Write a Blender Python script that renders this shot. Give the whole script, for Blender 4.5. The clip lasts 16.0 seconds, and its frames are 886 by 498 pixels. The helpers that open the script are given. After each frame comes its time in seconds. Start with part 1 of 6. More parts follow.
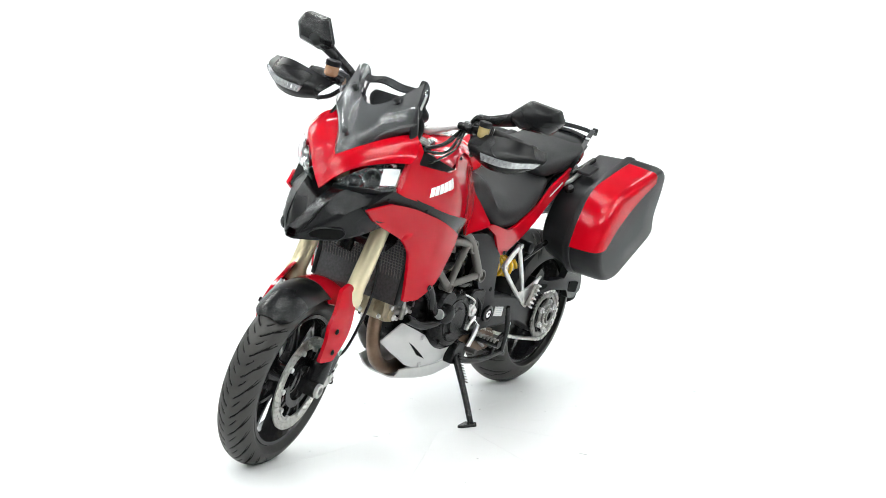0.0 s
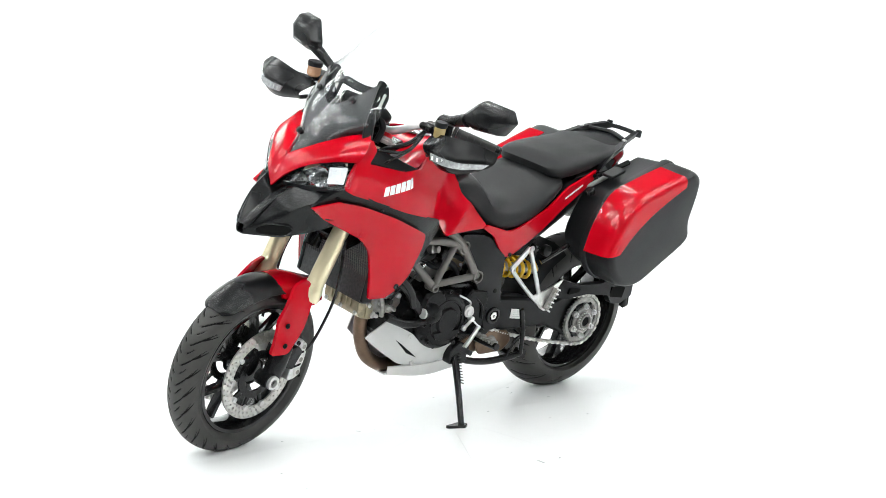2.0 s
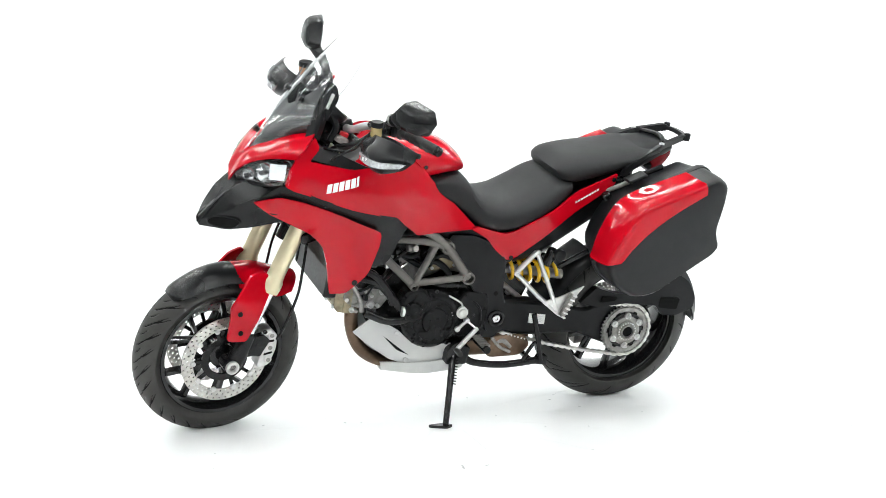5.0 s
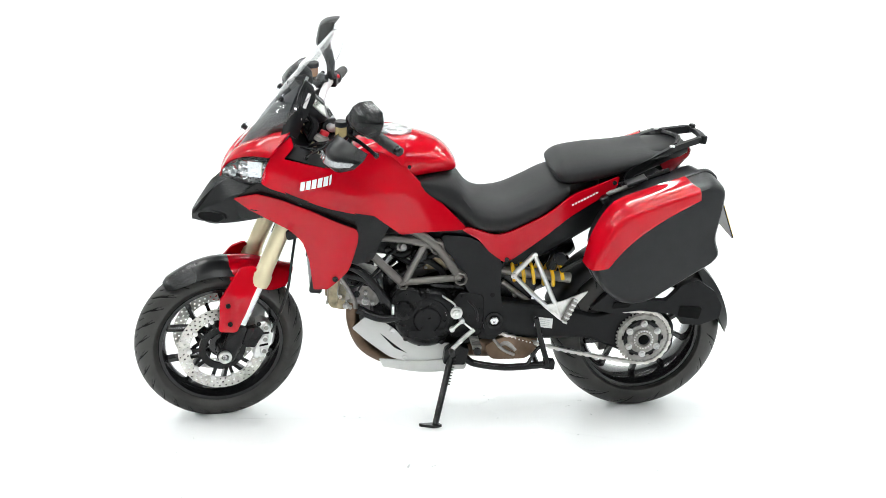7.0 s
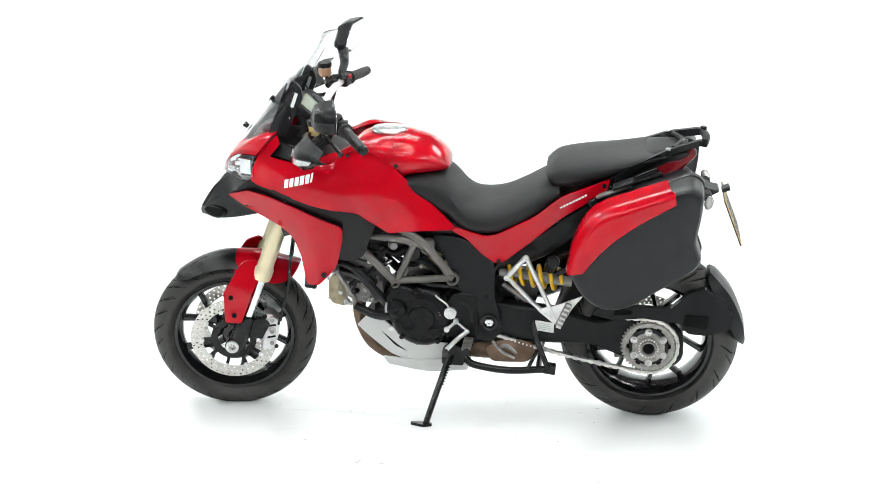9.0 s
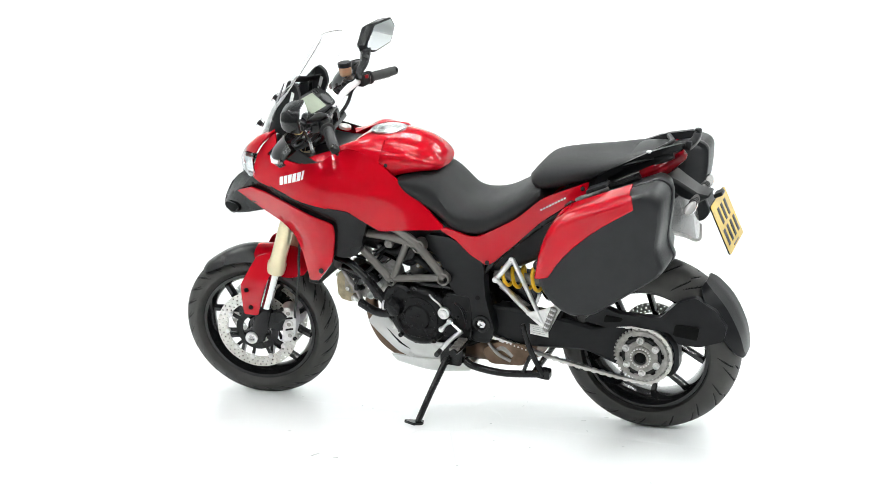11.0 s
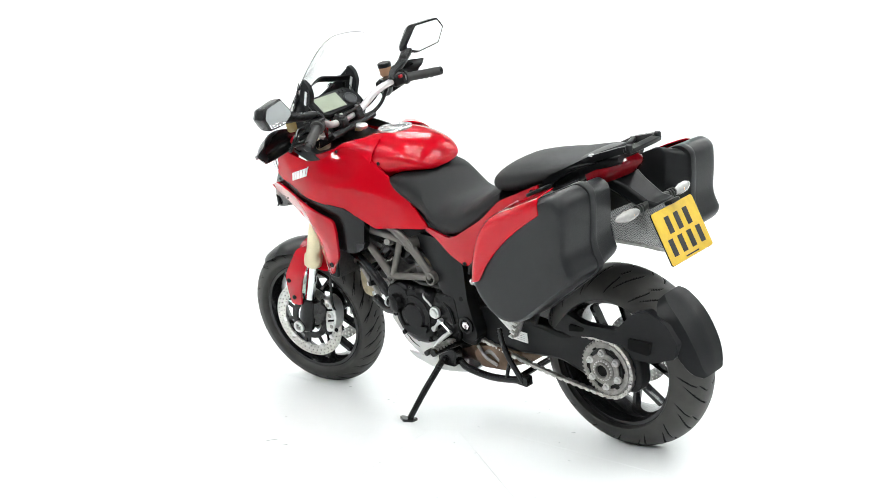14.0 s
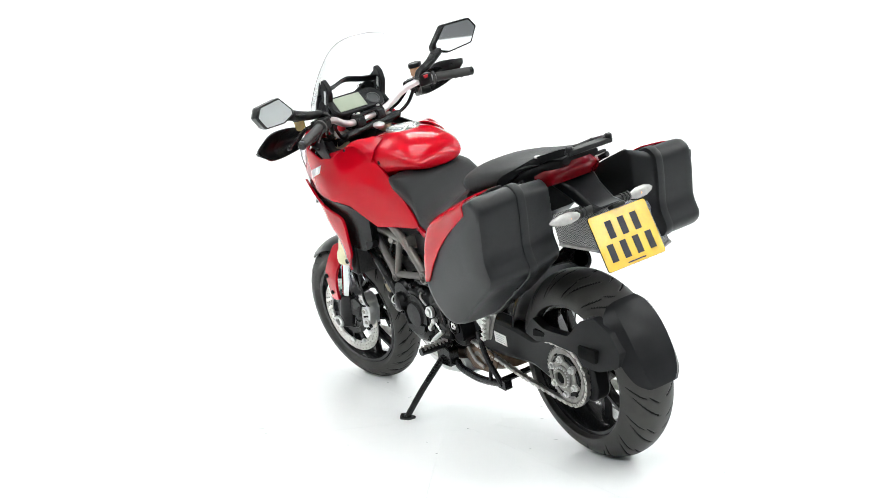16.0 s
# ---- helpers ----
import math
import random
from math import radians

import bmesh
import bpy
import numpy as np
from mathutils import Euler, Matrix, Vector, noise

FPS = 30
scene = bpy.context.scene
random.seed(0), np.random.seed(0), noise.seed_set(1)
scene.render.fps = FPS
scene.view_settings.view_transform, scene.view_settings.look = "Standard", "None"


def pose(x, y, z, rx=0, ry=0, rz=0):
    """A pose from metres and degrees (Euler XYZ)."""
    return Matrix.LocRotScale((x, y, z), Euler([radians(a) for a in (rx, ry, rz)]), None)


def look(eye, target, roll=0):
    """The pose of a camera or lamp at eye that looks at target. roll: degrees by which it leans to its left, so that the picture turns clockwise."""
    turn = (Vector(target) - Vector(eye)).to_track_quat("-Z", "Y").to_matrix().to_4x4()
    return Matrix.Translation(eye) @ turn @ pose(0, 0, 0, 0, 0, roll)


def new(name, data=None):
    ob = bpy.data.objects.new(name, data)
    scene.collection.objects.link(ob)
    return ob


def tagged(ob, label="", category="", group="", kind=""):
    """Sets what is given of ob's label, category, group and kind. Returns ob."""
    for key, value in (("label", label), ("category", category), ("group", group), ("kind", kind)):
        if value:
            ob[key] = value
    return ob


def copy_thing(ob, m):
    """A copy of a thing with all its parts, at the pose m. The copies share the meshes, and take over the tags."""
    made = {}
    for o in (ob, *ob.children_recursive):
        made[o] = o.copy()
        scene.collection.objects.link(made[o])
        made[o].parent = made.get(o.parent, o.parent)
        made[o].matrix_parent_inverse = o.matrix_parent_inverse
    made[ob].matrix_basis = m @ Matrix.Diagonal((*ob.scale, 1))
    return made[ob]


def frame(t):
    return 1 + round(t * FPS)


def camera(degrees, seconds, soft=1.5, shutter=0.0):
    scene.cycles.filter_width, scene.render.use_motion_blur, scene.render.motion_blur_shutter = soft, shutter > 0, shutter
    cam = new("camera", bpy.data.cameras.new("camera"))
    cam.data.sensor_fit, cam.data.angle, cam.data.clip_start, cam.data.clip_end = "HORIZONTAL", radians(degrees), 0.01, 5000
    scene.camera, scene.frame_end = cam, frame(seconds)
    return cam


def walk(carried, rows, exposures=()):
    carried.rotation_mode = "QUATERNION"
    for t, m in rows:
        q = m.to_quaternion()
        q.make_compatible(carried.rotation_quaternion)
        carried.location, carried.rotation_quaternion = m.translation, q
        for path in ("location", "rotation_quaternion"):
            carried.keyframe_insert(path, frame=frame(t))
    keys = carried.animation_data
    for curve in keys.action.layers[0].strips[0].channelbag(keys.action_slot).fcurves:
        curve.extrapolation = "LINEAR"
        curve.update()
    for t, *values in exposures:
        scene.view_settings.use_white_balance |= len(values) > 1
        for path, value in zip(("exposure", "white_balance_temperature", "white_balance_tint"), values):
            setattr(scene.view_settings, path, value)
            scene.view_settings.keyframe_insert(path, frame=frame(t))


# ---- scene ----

# ---------------- camera: stands still before the turntable ----------------
cam = camera(33.18, 16.0, soft=0.5)
EYE = (0.0, -5.344, 1.250)
PITCH, YAW = radians(6.658), radians(-0.185)
AIM = (EYE[0] + math.sin(YAW) * math.cos(PITCH), EYE[1] + math.cos(YAW) * math.cos(PITCH), EYE[2] - math.sin(PITCH))
walk(cam, [(0.0, look(EYE, AIM)), (16.0, look(EYE, AIM))])

# ---------------- light: white studio under banks of fluorescent tubes ----------------
TUBE_POWER = 50.0
scene.view_settings.exposure = 0.0
world = bpy.data.worlds.new("studio_world")
scene.world = world
world.use_nodes = True
world.node_tree.nodes["Background"].inputs[0].default_value = (0.9, 0.95, 1.0, 1)
world.node_tree.nodes["Background"].inputs[1].default_value = 0.05


# ---------------- materials ----------------
def mat(name, color, rough=0.5, metal=0.0, coat=0.0, vary=0.12, scale=30.0, bump=0.0, bscale=300.0, spec=0.5, coat_rough=0.04):
    m = bpy.data.materials.new(name)
    m.use_nodes = True
    nt = m.node_tree
    p = nt.nodes["Principled BSDF"]
    p.inputs["Base Color"].default_value = (*color, 1)
    p.inputs["Roughness"].default_value = rough
    p.inputs["Metallic"].default_value = metal
    p.inputs["Coat Weight"].default_value = coat
    p.inputs["Coat Roughness"].default_value = coat_rough
    p.inputs["Specular IOR Level"].default_value = spec
    tc = nt.nodes.new("ShaderNodeTexCoord")
    if vary > 0:
        no = nt.nodes.new("ShaderNodeTexNoise")
        no.inputs["Scale"].default_value = scale
        no.inputs["Detail"].default_value = 6
        nt.links.new(tc.outputs["Object"], no.inputs["Vector"])
        rp = nt.nodes.new("ShaderNodeValToRGB")
        rp.color_ramp.elements[0].position, rp.color_ramp.elements[1].position = 0.3, 0.72
        rp.color_ramp.elements[0].color = (*[c * (1 - vary) for c in color], 1)
        rp.color_ramp.elements[1].color = (*[min(1, c * (1 + vary)) for c in color], 1)
        nt.links.new(no.outputs["Fac"], rp.inputs["Fac"])
        nt.links.new(rp.outputs["Color"], p.inputs["Base Color"])
        mr = nt.nodes.new("ShaderNodeMapRange")
        mr.inputs["To Min"].default_value, mr.inputs["To Max"].default_value = max(0.01, rough * 0.8), min(1, rough * 1.2)
        n2 = nt.nodes.new("ShaderNodeTexNoise")
        n2.inputs["Scale"].default_value = scale * 0.3
        nt.links.new(tc.outputs["Object"], n2.inputs["Vector"])
        nt.links.new(n2.outputs["Fac"], mr.inputs["Value"])
        nt.links.new(mr.outputs["Result"], p.inputs["Roughness"])
    if bump > 0:
        nb = nt.nodes.new("ShaderNodeTexNoise")
        nb.inputs["Scale"].default_value = bscale
        nb.inputs["Detail"].default_value = 3
        nt.links.new(tc.outputs["Object"], nb.inputs["Vector"])
        bp = nt.nodes.new("ShaderNodeBump")
        bp.inputs["Strength"].default_value = bump
        bp.inputs["Distance"].default_value = 0.001
        nt.links.new(nb.outputs["Fac"], bp.inputs["Height"])
        nt.links.new(bp.outputs["Normal"], p.inputs["Normal"])
    return m


def glow(name, color, strength):
    m = bpy.data.materials.new(name)
    m.use_nodes = True
    p = m.node_tree.nodes["Principled BSDF"]
    p.inputs["Base Color"].default_value = (*color, 1)
    p.inputs["Emission Color"].default_value = (*color, 1)
    p.inputs["Emission Strength"].default_value = strength
    return m


def glass(name, color, rough=0.0, ior=1.45):
    m = bpy.data.materials.new(name)
    m.use_nodes = True
    p = m.node_tree.nodes["Principled BSDF"]
    p.inputs["Base Color"].default_value = (*color, 1)
    p.inputs["Roughness"].default_value = rough
    p.inputs["Transmission Weight"].default_value = 1.0
    p.inputs["IOR"].default_value = ior
    return m


WHITE = mat("white_studio_paint", (0.86, 0.87, 0.87), 0.45, vary=0.012, scale=1.2, spec=0.3)
DARKWALL = mat("dark_grey_wall_paint", (0.10, 0.10, 0.105), 0.7, vary=0.1, scale=2)
GREYWALL = mat("light_grey_wall_paint", (0.42, 0.43, 0.43), 0.6, vary=0.05, scale=2)
DISC = mat("white_turntable_paint", (0.86, 0.87, 0.87), 0.30, vary=0.012, scale=1.5, spec=0.4)
MARK = mat("scuff_grey", (0.45, 0.47, 0.47), 0.6, vary=0.2, scale=60)
HOUSING = mat("lamp_housing_white", (0.7, 0.7, 0.7), 0.5, vary=0.03)
TUBE = glow("fluorescent_tube", (0.97, 1.0, 0.99), TUBE_POWER)
RED = mat("red_paint", (0.42, 0.0010, 0.008), 0.35, coat=1.0, vary=0.03, scale=9, coat_rough=0.008, spec=0.0)
RED.node_tree.nodes["Principled BSDF"].inputs["Coat IOR"].default_value = 1.38
BLACKP = mat("black_plastic", (0.0060, 0.0063, 0.0070), 0.34, vary=0.2, scale=25, bump=0.10, bscale=700, spec=0.20)
GREYP = mat("dark_grey_plastic", (0.0090, 0.0096, 0.0106), 0.36, vary=0.15, scale=25, bump=0.22, bscale=650, spec=0.30)
SATIN = mat("satin_black_plastic", (0.0060, 0.0063, 0.0068), 0.27, vary=0.03, scale=20, bump=0.0, spec=0.24)
BLACKM = mat("black_metal", (0.006, 0.006, 0.0066), 0.26, vary=0.25, scale=40, bump=0.05, spec=0.3)
BLACKG = mat("gloss_black_rim", (0.010, 0.010, 0.011), 0.13, vary=0.2, scale=20)
ENGINE = mat("black_engine_coating", (0.0055, 0.0055, 0.006), 0.25, vary=0.35, scale=50, bump=0.25, bscale=500, spec=0.16)
VINYL = mat("seat_vinyl", (0.0085, 0.0089, 0.0096), 0.52, vary=0.12, scale=15, bump=0.45, bscale=900, spec=0.28)
RUBBER = mat("tyre_rubber", (0.021, 0.0200, 0.0180), 0.48, vary=0.25, scale=24, bump=0.3, bscale=260)
# near-black that paints the shade inside recesses and holes; also a joint line
SHADE_JOINT = mat("recess_shade_and_joint_black", (0.005, 0.005, 0.005), 0.8, vary=0.0, spec=0.1)
GRIP = mat("grip_rubber", (0.018, 0.018, 0.018), 0.6, vary=0.2, bump=0.3, bscale=500)
GOLD = mat("champagne_anodised", (0.70, 0.62, 0.42), 0.34, metal=0.65, vary=0.06, scale=20)
CHROME = mat("chrome", (0.80, 0.80, 0.80), 0.10, metal=1.0, vary=0.04)
ALU = mat("aluminium", (0.66, 0.66, 0.65), 0.36, metal=0.9, vary=0.10, scale=60, bump=0.1)
ALUD = mat("cast_aluminium", (0.30, 0.29, 0.275), 0.48, metal=0.85, vary=0.25, scale=60, bump=0.3)
BELLY = mat("silver_painted_plastic", (0.62, 0.62, 0.61), 0.38, metal=0.15, vary=0.05, scale=14)
STEEL = mat("brake_disc_steel", (0.58, 0.57, 0.54), 0.32, metal=0.95, vary=0.12, scale=80)
FRAMEG = mat("grey_frame_paint", (0.125, 0.118, 0.108), 0.36, metal=0.45, vary=0.08, scale=40)
EXH = mat("heat_stained_steel", (0.15, 0.10, 0.07), 0.42, metal=0.85, vary=0.35, scale=18, bump=0.15)
YELLOW = mat("yellow_spring_paint", (0.85, 0.50, 0.015), 0.30, coat=0.5, vary=0.08)
WHITED = mat("white_decal", (0.85, 0.85, 0.85), 0.4, vary=0.02)
PLATE = mat("yellow_reflective_plate", (0.66, 0.43, 0.012), 0.30, vary=0.06, scale=60, coat=1.0, coat_rough=0.16)
INK = mat("black_lettering", (0.012, 0.012, 0.014), 0.4, vary=0.0)
SILVER = mat("silver_handlebar", (0.72, 0.68, 0.69), 0.34, metal=0.6, vary=0.05)
CLEAR = glass("clear_screen", (0.985, 0.99, 0.99), 0.0, 1.42)
SMOKE = mat("smoked_plastic", (0.020, 0.022, 0.024), 0.32, coat=0.1, vary=0.04)
LENS = glass("headlight_lens", (0.98, 0.99, 1.0), 0.0, 1.42)
REFL = mat("headlight_reflector", (0.68, 0.69, 0.70), 0.12, metal=1.0, vary=0.05)
REDLENS = mat("red_tail_lens", (0.13, 0.0010, 0.004), 0.22, coat=0.5, spec=0.0, vary=0.25, scale=45, coat_rough=0.01)
SIGNAL = mat("clear_signal_lens", (0.40, 0.39, 0.38), 0.14, metal=0.4, coat=0.8, vary=0.12, scale=70)
AMBER = mat("amber_bulb", (0.75, 0.30, 0.10), 0.3, vary=0.1)
MIRROR = mat("mirror_glass", (0.86, 0.88, 0.88), 0.02, metal=1.0, vary=0.0)
LEDSTRIP = mat("led_strip_lens", (0.40, 0.41, 0.42), 0.16, metal=0.5, coat=0.8, vary=0.3, scale=120)
OLIVE = mat("brownish_cast_metal", (0.30, 0.255, 0.17), 0.42, metal=0.75, vary=0.25, scale=50, bump=0.25)
LCD = mat("lcd_panel", (0.25, 0.28, 0.22), 0.18, coat=0.5, vary=0.04)
FLUID = mat("brown_fluid", (0.42, 0.23, 0.13), 0.25, coat=0.4, vary=0.12)
FLUIDY = mat("amber_fluid", (0.42, 0.31, 0.12), 0.25, coat=0.4, vary=0.12)
CAPRED = mat("red_anodised", (0.55, 0.02, 0.03), 0.3, metal=0.6, vary=0.05)
CAPALU = mat("brushed_fuel_cap", (0.75, 0.75, 0.75), 0.25, metal=0.9, vary=0.08, scale=70)
STICK = mat("white_sticker", (0.78, 0.78, 0.76), 0.4, vary=0.06, scale=120)
RADM = mat("radiator_black", (0.060, 0.060, 0.062), 0.38, metal=0.5, vary=0.3, scale=120)


def carbon_mat():
    m = mat("carbon_weave", (0.1, 0.1, 0.105), 0.25, coat=0.7, vary=0.0)
    nt = m.node_tree
    tc = nt.nodes.new("ShaderNodeTexCoord")
    ck = nt.nodes.new("ShaderNodeTexChecker")
    ck.inputs["Scale"].default_value = 330
    ck.inputs["Color1"].default_value = (0.07, 0.071, 0.072, 1)
    ck.inputs["Color2"].default_value = (0.30, 0.302, 0.30, 1)
    nt.links.new(tc.outputs["Object"], ck.inputs["Vector"])
    nt.links.new(ck.outputs["Color"], nt.nodes["Principled BSDF"].inputs["Base Color"])
    return m


CARBON = carbon_mat()


# ---------------- mesh tools ----------------
def part(name, bm, material, parent, label="", bev=0.0, angle=38, segs=2):
    """One mesh object under a thing or part."""
    bmesh.ops.recalc_face_normals(bm, faces=bm.faces)
    me = bpy.data.meshes.new(name)
    bm.to_mesh(me)
    bm.free()
    me.polygons.foreach_set("use_smooth", [True] * len(me.polygons))
    me.set_sharp_from_angle(angle=radians(angle))
    me.materials.append(material)
    ob = new(name, me)
    ob.parent = parent
    if label:
        ob["label"] = label
    if bev > 0:
        b = ob.modifiers.new("bevel", "BEVEL")
        b.width, b.segments, b.limit_method, b.angle_limit = bev, segs, "ANGLE", radians(35)
    return ob


def mirrored(bm):
    """A copy of bm on the other side of the bike's middle plane."""
    b2 = bm.copy()
    for v in b2.verts:
        v.co.y = -v.co.y
    bmesh.ops.reverse_faces(b2, faces=b2.faces)
    return b2


def moved(bm, m):
    bmesh.ops.transform(bm, matrix=m, verts=bm.verts)
    return bm


def join(*bms):
    out = bmesh.new()
    for b in bms:
        me = bpy.data.meshes.new("tmp")
        b.to_mesh(me)
        out.from_mesh(me)
        bpy.data.meshes.remove(me)
        b.free()
    return out


def spline(pts, n):
    """n points along a smooth curve through pts, evenly by length."""
    P = np.array(pts, float)
    if len(P) == 2:
        return P[0] + np.linspace(0, 1, n)[:, None] * (P[1] - P[0])
    Q = np.vstack([2 * P[0] - P[1], P, 2 * P[-1] - P[-2]])
    out = []
    for i in range(len(P) - 1):
        a, b, c, d = Q[i:i + 4]
        for u in np.linspace(0, 1, 12, endpoint=False):
            out.append(0.5 * (2 * b + (c - a) * u + (2 * a - 5 * b + 4 * c - d) * u * u + (3 * b - a - 3 * c + d) * u ** 3))
    out.append(P[-1])
    out = np.array(out)
    s = np.concatenate([[0], np.cumsum(np.linalg.norm(np.diff(out, axis=0), axis=1))])
    w = np.linspace(0, s[-1], n)
    return np.stack([np.interp(w, s, out[:, k]) for k in range(out.shape[1])], 1)


def skin(curves, n=16, m=16, thick=0.0, closed=False, caps=False, crease=False):
    """A smooth surface through a row of 3D curves; thick gives it depth inwards, closed joins each curve's ends; crease keeps the curves' corners."""
    if crease:
        k = len(curves[0])
        n = (k - 1) * 4 + 1
        C = np.array([[np.array(c[i]) + (np.array(c[min(i + 1, k - 1)]) - np.array(c[i])) * f / 4 for i in range(k) for f in (range(4) if i < k - 1 else (0,))] for c in curves], float)
    else:
        C = np.array([spline(c, n) for c in curves])
    G = np.stack([spline(C[:, j], m) if len(curves) > 2 else spline(C[:, j], m) for j in range(n)], 1)
    bm = bmesh.new()
    V = [[bm.verts.new(p) for p in row] for row in G]
    for i in range(m - 1):
        for j in range(n if closed else n - 1):
            bm.faces.new((V[i][j], V[i][(j + 1) % n], V[i + 1][(j + 1) % n], V[i + 1][j]))
    if caps:
        bm.faces.new(V[0][::-1])
        bm.faces.new(V[-1])
    bmesh.ops.remove_doubles(bm, verts=bm.verts, dist=0.0004)
    if thick:
        bmesh.ops.recalc_face_normals(bm, faces=bm.faces)
        bmesh.ops.solidify(bm, geom=bm.faces[:], thickness=thick)
    return bm


def rings(secs, m=0):
    """A closed body through rings of equal point count, capped; m resamples along its length."""
    R = np.array(secs, float)
    if m:
        R = np.stack([spline(R[:, j], m) for j in range(R.shape[1])], 1)
    bm = bmesh.new()
    V = [[bm.verts.new(p) for p in row] for row in R]
    n = len(V[0])
    for i in range(len(V) - 1):
        for j in range(n):
            bm.faces.new((V[i][j], V[i][(j + 1) % n], V[i + 1][(j + 1) % n], V[i + 1][j]))
    bm.faces.new(V[0][::-1])
    bm.faces.new(V[-1])
    return bm


def oval(x, zb, zt, w, e=2.6, n=28, yc=0.0, top=1.0):
    """A cross-section ring at x: a superellipse, its upper half narrowed by top."""
    out = []
    for k in range(n):
        a = 2 * math.pi * k / n
        c, s = math.cos(a), math.sin(a)
        y = w * math.copysign(abs(c) ** (2 / e), c)
        z = (zt + zb) / 2 + (zt - zb) / 2 * math.copysign(abs(s) ** (2 / e), s)
        if s > 0:
            y *= 1 - (1 - top) * abs(s) ** 1.5
        out.append((x, yc + y, z))
    return out


def field(ctrl):
    """A smooth height y over (x, z) through control triples x, z, y."""
    C = np.array(ctrl, float)
    k = len(C)
    d = np.linalg.norm(C[:, None, :2] - C[None, :, :2], axis=2)
    A = np.zeros((k + 3, k + 3))
    A[:k, :k] = np.where(d > 0, d ** 2 * np.log(d + 1e-9), 0) + np.eye(k) * 3e-4
    A[:k, k:] = np.c_[np.ones(k), C[:, :2]]
    A[k:, :k] = A[:k, k:].T
    w = np.linalg.solve(A, np.r_[C[:, 2], 0, 0, 0])

    def f(x, z):
        r = np.hypot(C[:, 0] - x, C[:, 1] - z)
        return float(np.where(r > 0, r ** 2 * np.log(r + 1e-9), 0) @ w[:k] + w[k] + w[k + 1] * x + w[k + 2] * z)
    return f


def fillet(poly, r, n=4):
    """poly with its corners rounded by about r; a corner given as (x, z, r2) takes its own radius."""
    out = []
    k = len(poly)
    for i in range(k):
        a, b, c = (np.array(poly[(i + q) % k][:2], float) for q in (-1, 0, 1))
        rr = poly[i][2] if len(poly[i]) > 2 else r
        u, v = a - b, c - b
        lu, lv = np.linalg.norm(u), np.linalg.norm(v)
        q = min(rr, 0.45 * lu, 0.45 * lv)
        if q < 1e-4:
            out.append(tuple(b))
            continue
        p0, p1 = b + u / lu * q, b + v / lv * q
        for s in np.linspace(0, 1, n):
            out.append(tuple((1 - s) ** 2 * p0 + 2 * s * (1 - s) * b + s * s * p1))
    return out


def panel(outline, ctrl, thick=0.006, r=0.01, step=0.03):
    """A curved panel on the left side: an outline in (x, z) laid on the height field of ctrl (y out to the left as a positive number)."""
    pts = fillet(outline, r)
    bm = bmesh.new()
    bm.faces.new([bm.verts.new((x, 0, z)) for x, z in pts])
    xs, zs = [p[0] for p in pts], [p[1] for p in pts]
    for lo, hi, ax in ((min(xs), max(xs), 0), (min(zs), max(zs), 2)):
        k = max(1, int((hi - lo) / step))
        for i in range(1, k):
            co, no = [0, 0, 0], [0, 0, 0]
            co[ax], no[ax] = lo + (hi - lo) * i / k, 1
            bmesh.ops.bisect_plane(bm, geom=bm.verts[:] + bm.edges[:] + bm.faces[:], plane_co=co, plane_no=no, dist=1e-5)
    bmesh.ops.triangulate(bm, faces=[f for f in bm.faces if len(f.verts) > 4])
    f = field(ctrl) if len(ctrl) > 2 else (lambda x, z: ctrl[0][2])
    outer = list(bm.faces)
    res = bmesh.ops.extrude_face_region(bm, geom=outer)
    inner = [g for g in res["geom"] if isinstance(g, bmesh.types.BMVert)]
    inn = set(inner)
    for v in bm.verts:
        y = f(v.co.x, v.co.z)
        v.co.y = -(y - thick) if v in inn else -y
    bmesh.ops.recalc_face_normals(bm, faces=bm.faces)
    return bm


def slab(outline, y0, y1, r=0.006):
    """A flat plate of an outline in (x, z) between two widths y0 and y1."""
    pts = fillet(outline, r) if r else [p[:2] for p in outline]
    bm = bmesh.new()
    a = [bm.verts.new((x, y0, z)) for x, z in pts]
    b = [bm.verts.new((x, y1, z)) for x, z in pts]
    n = len(a)
    bm.faces.new(a)
    bm.faces.new(b[::-1])
    for i in range(n):
        bm.faces.new((a[i], b[i], b[(i + 1) % n], a[(i + 1) % n]))
    bmesh.ops.recalc_face_normals(bm, faces=bm.faces)
    return bm


def tube(pts, r, n=10, smooth=True, per=8, r1=None):
    """A round tube along a path."""
    P = spline(pts, max(2, per * (len(pts) - 1) + 1)) if smooth and len(pts) > 2 else np.array(pts, float)
    k = len(P)
    bm = bmesh.new()
    prev = None
    rows = []
    for i in range(k):
        t = Vector(P[min(i + 1, k - 1)] - P[max(i - 1, 0)]).normalized()
        if prev is None:
            prev = t.orthogonal().normalized()
        prev = (prev - t * prev.dot(t)).normalized()
        q = t.cross(prev)
        rad = r if r1 is None else r + (r1 - r) * i / (k - 1)
        rows.append([bm.verts.new(Vector(P[i]) + rad * (math.cos(a) * prev + math.sin(a) * q)) for a in [2 * math.pi * j / n for j in range(n)]])
    for i in range(k - 1):
        for j in range(n):
            bm.faces.new((rows[i][j], rows[i][(j + 1) % n], rows[i + 1][(j + 1) % n], rows[i + 1][j]))
    bm.faces.new(rows[0][::-1])
    bm.faces.new(rows[-1])
    return bm


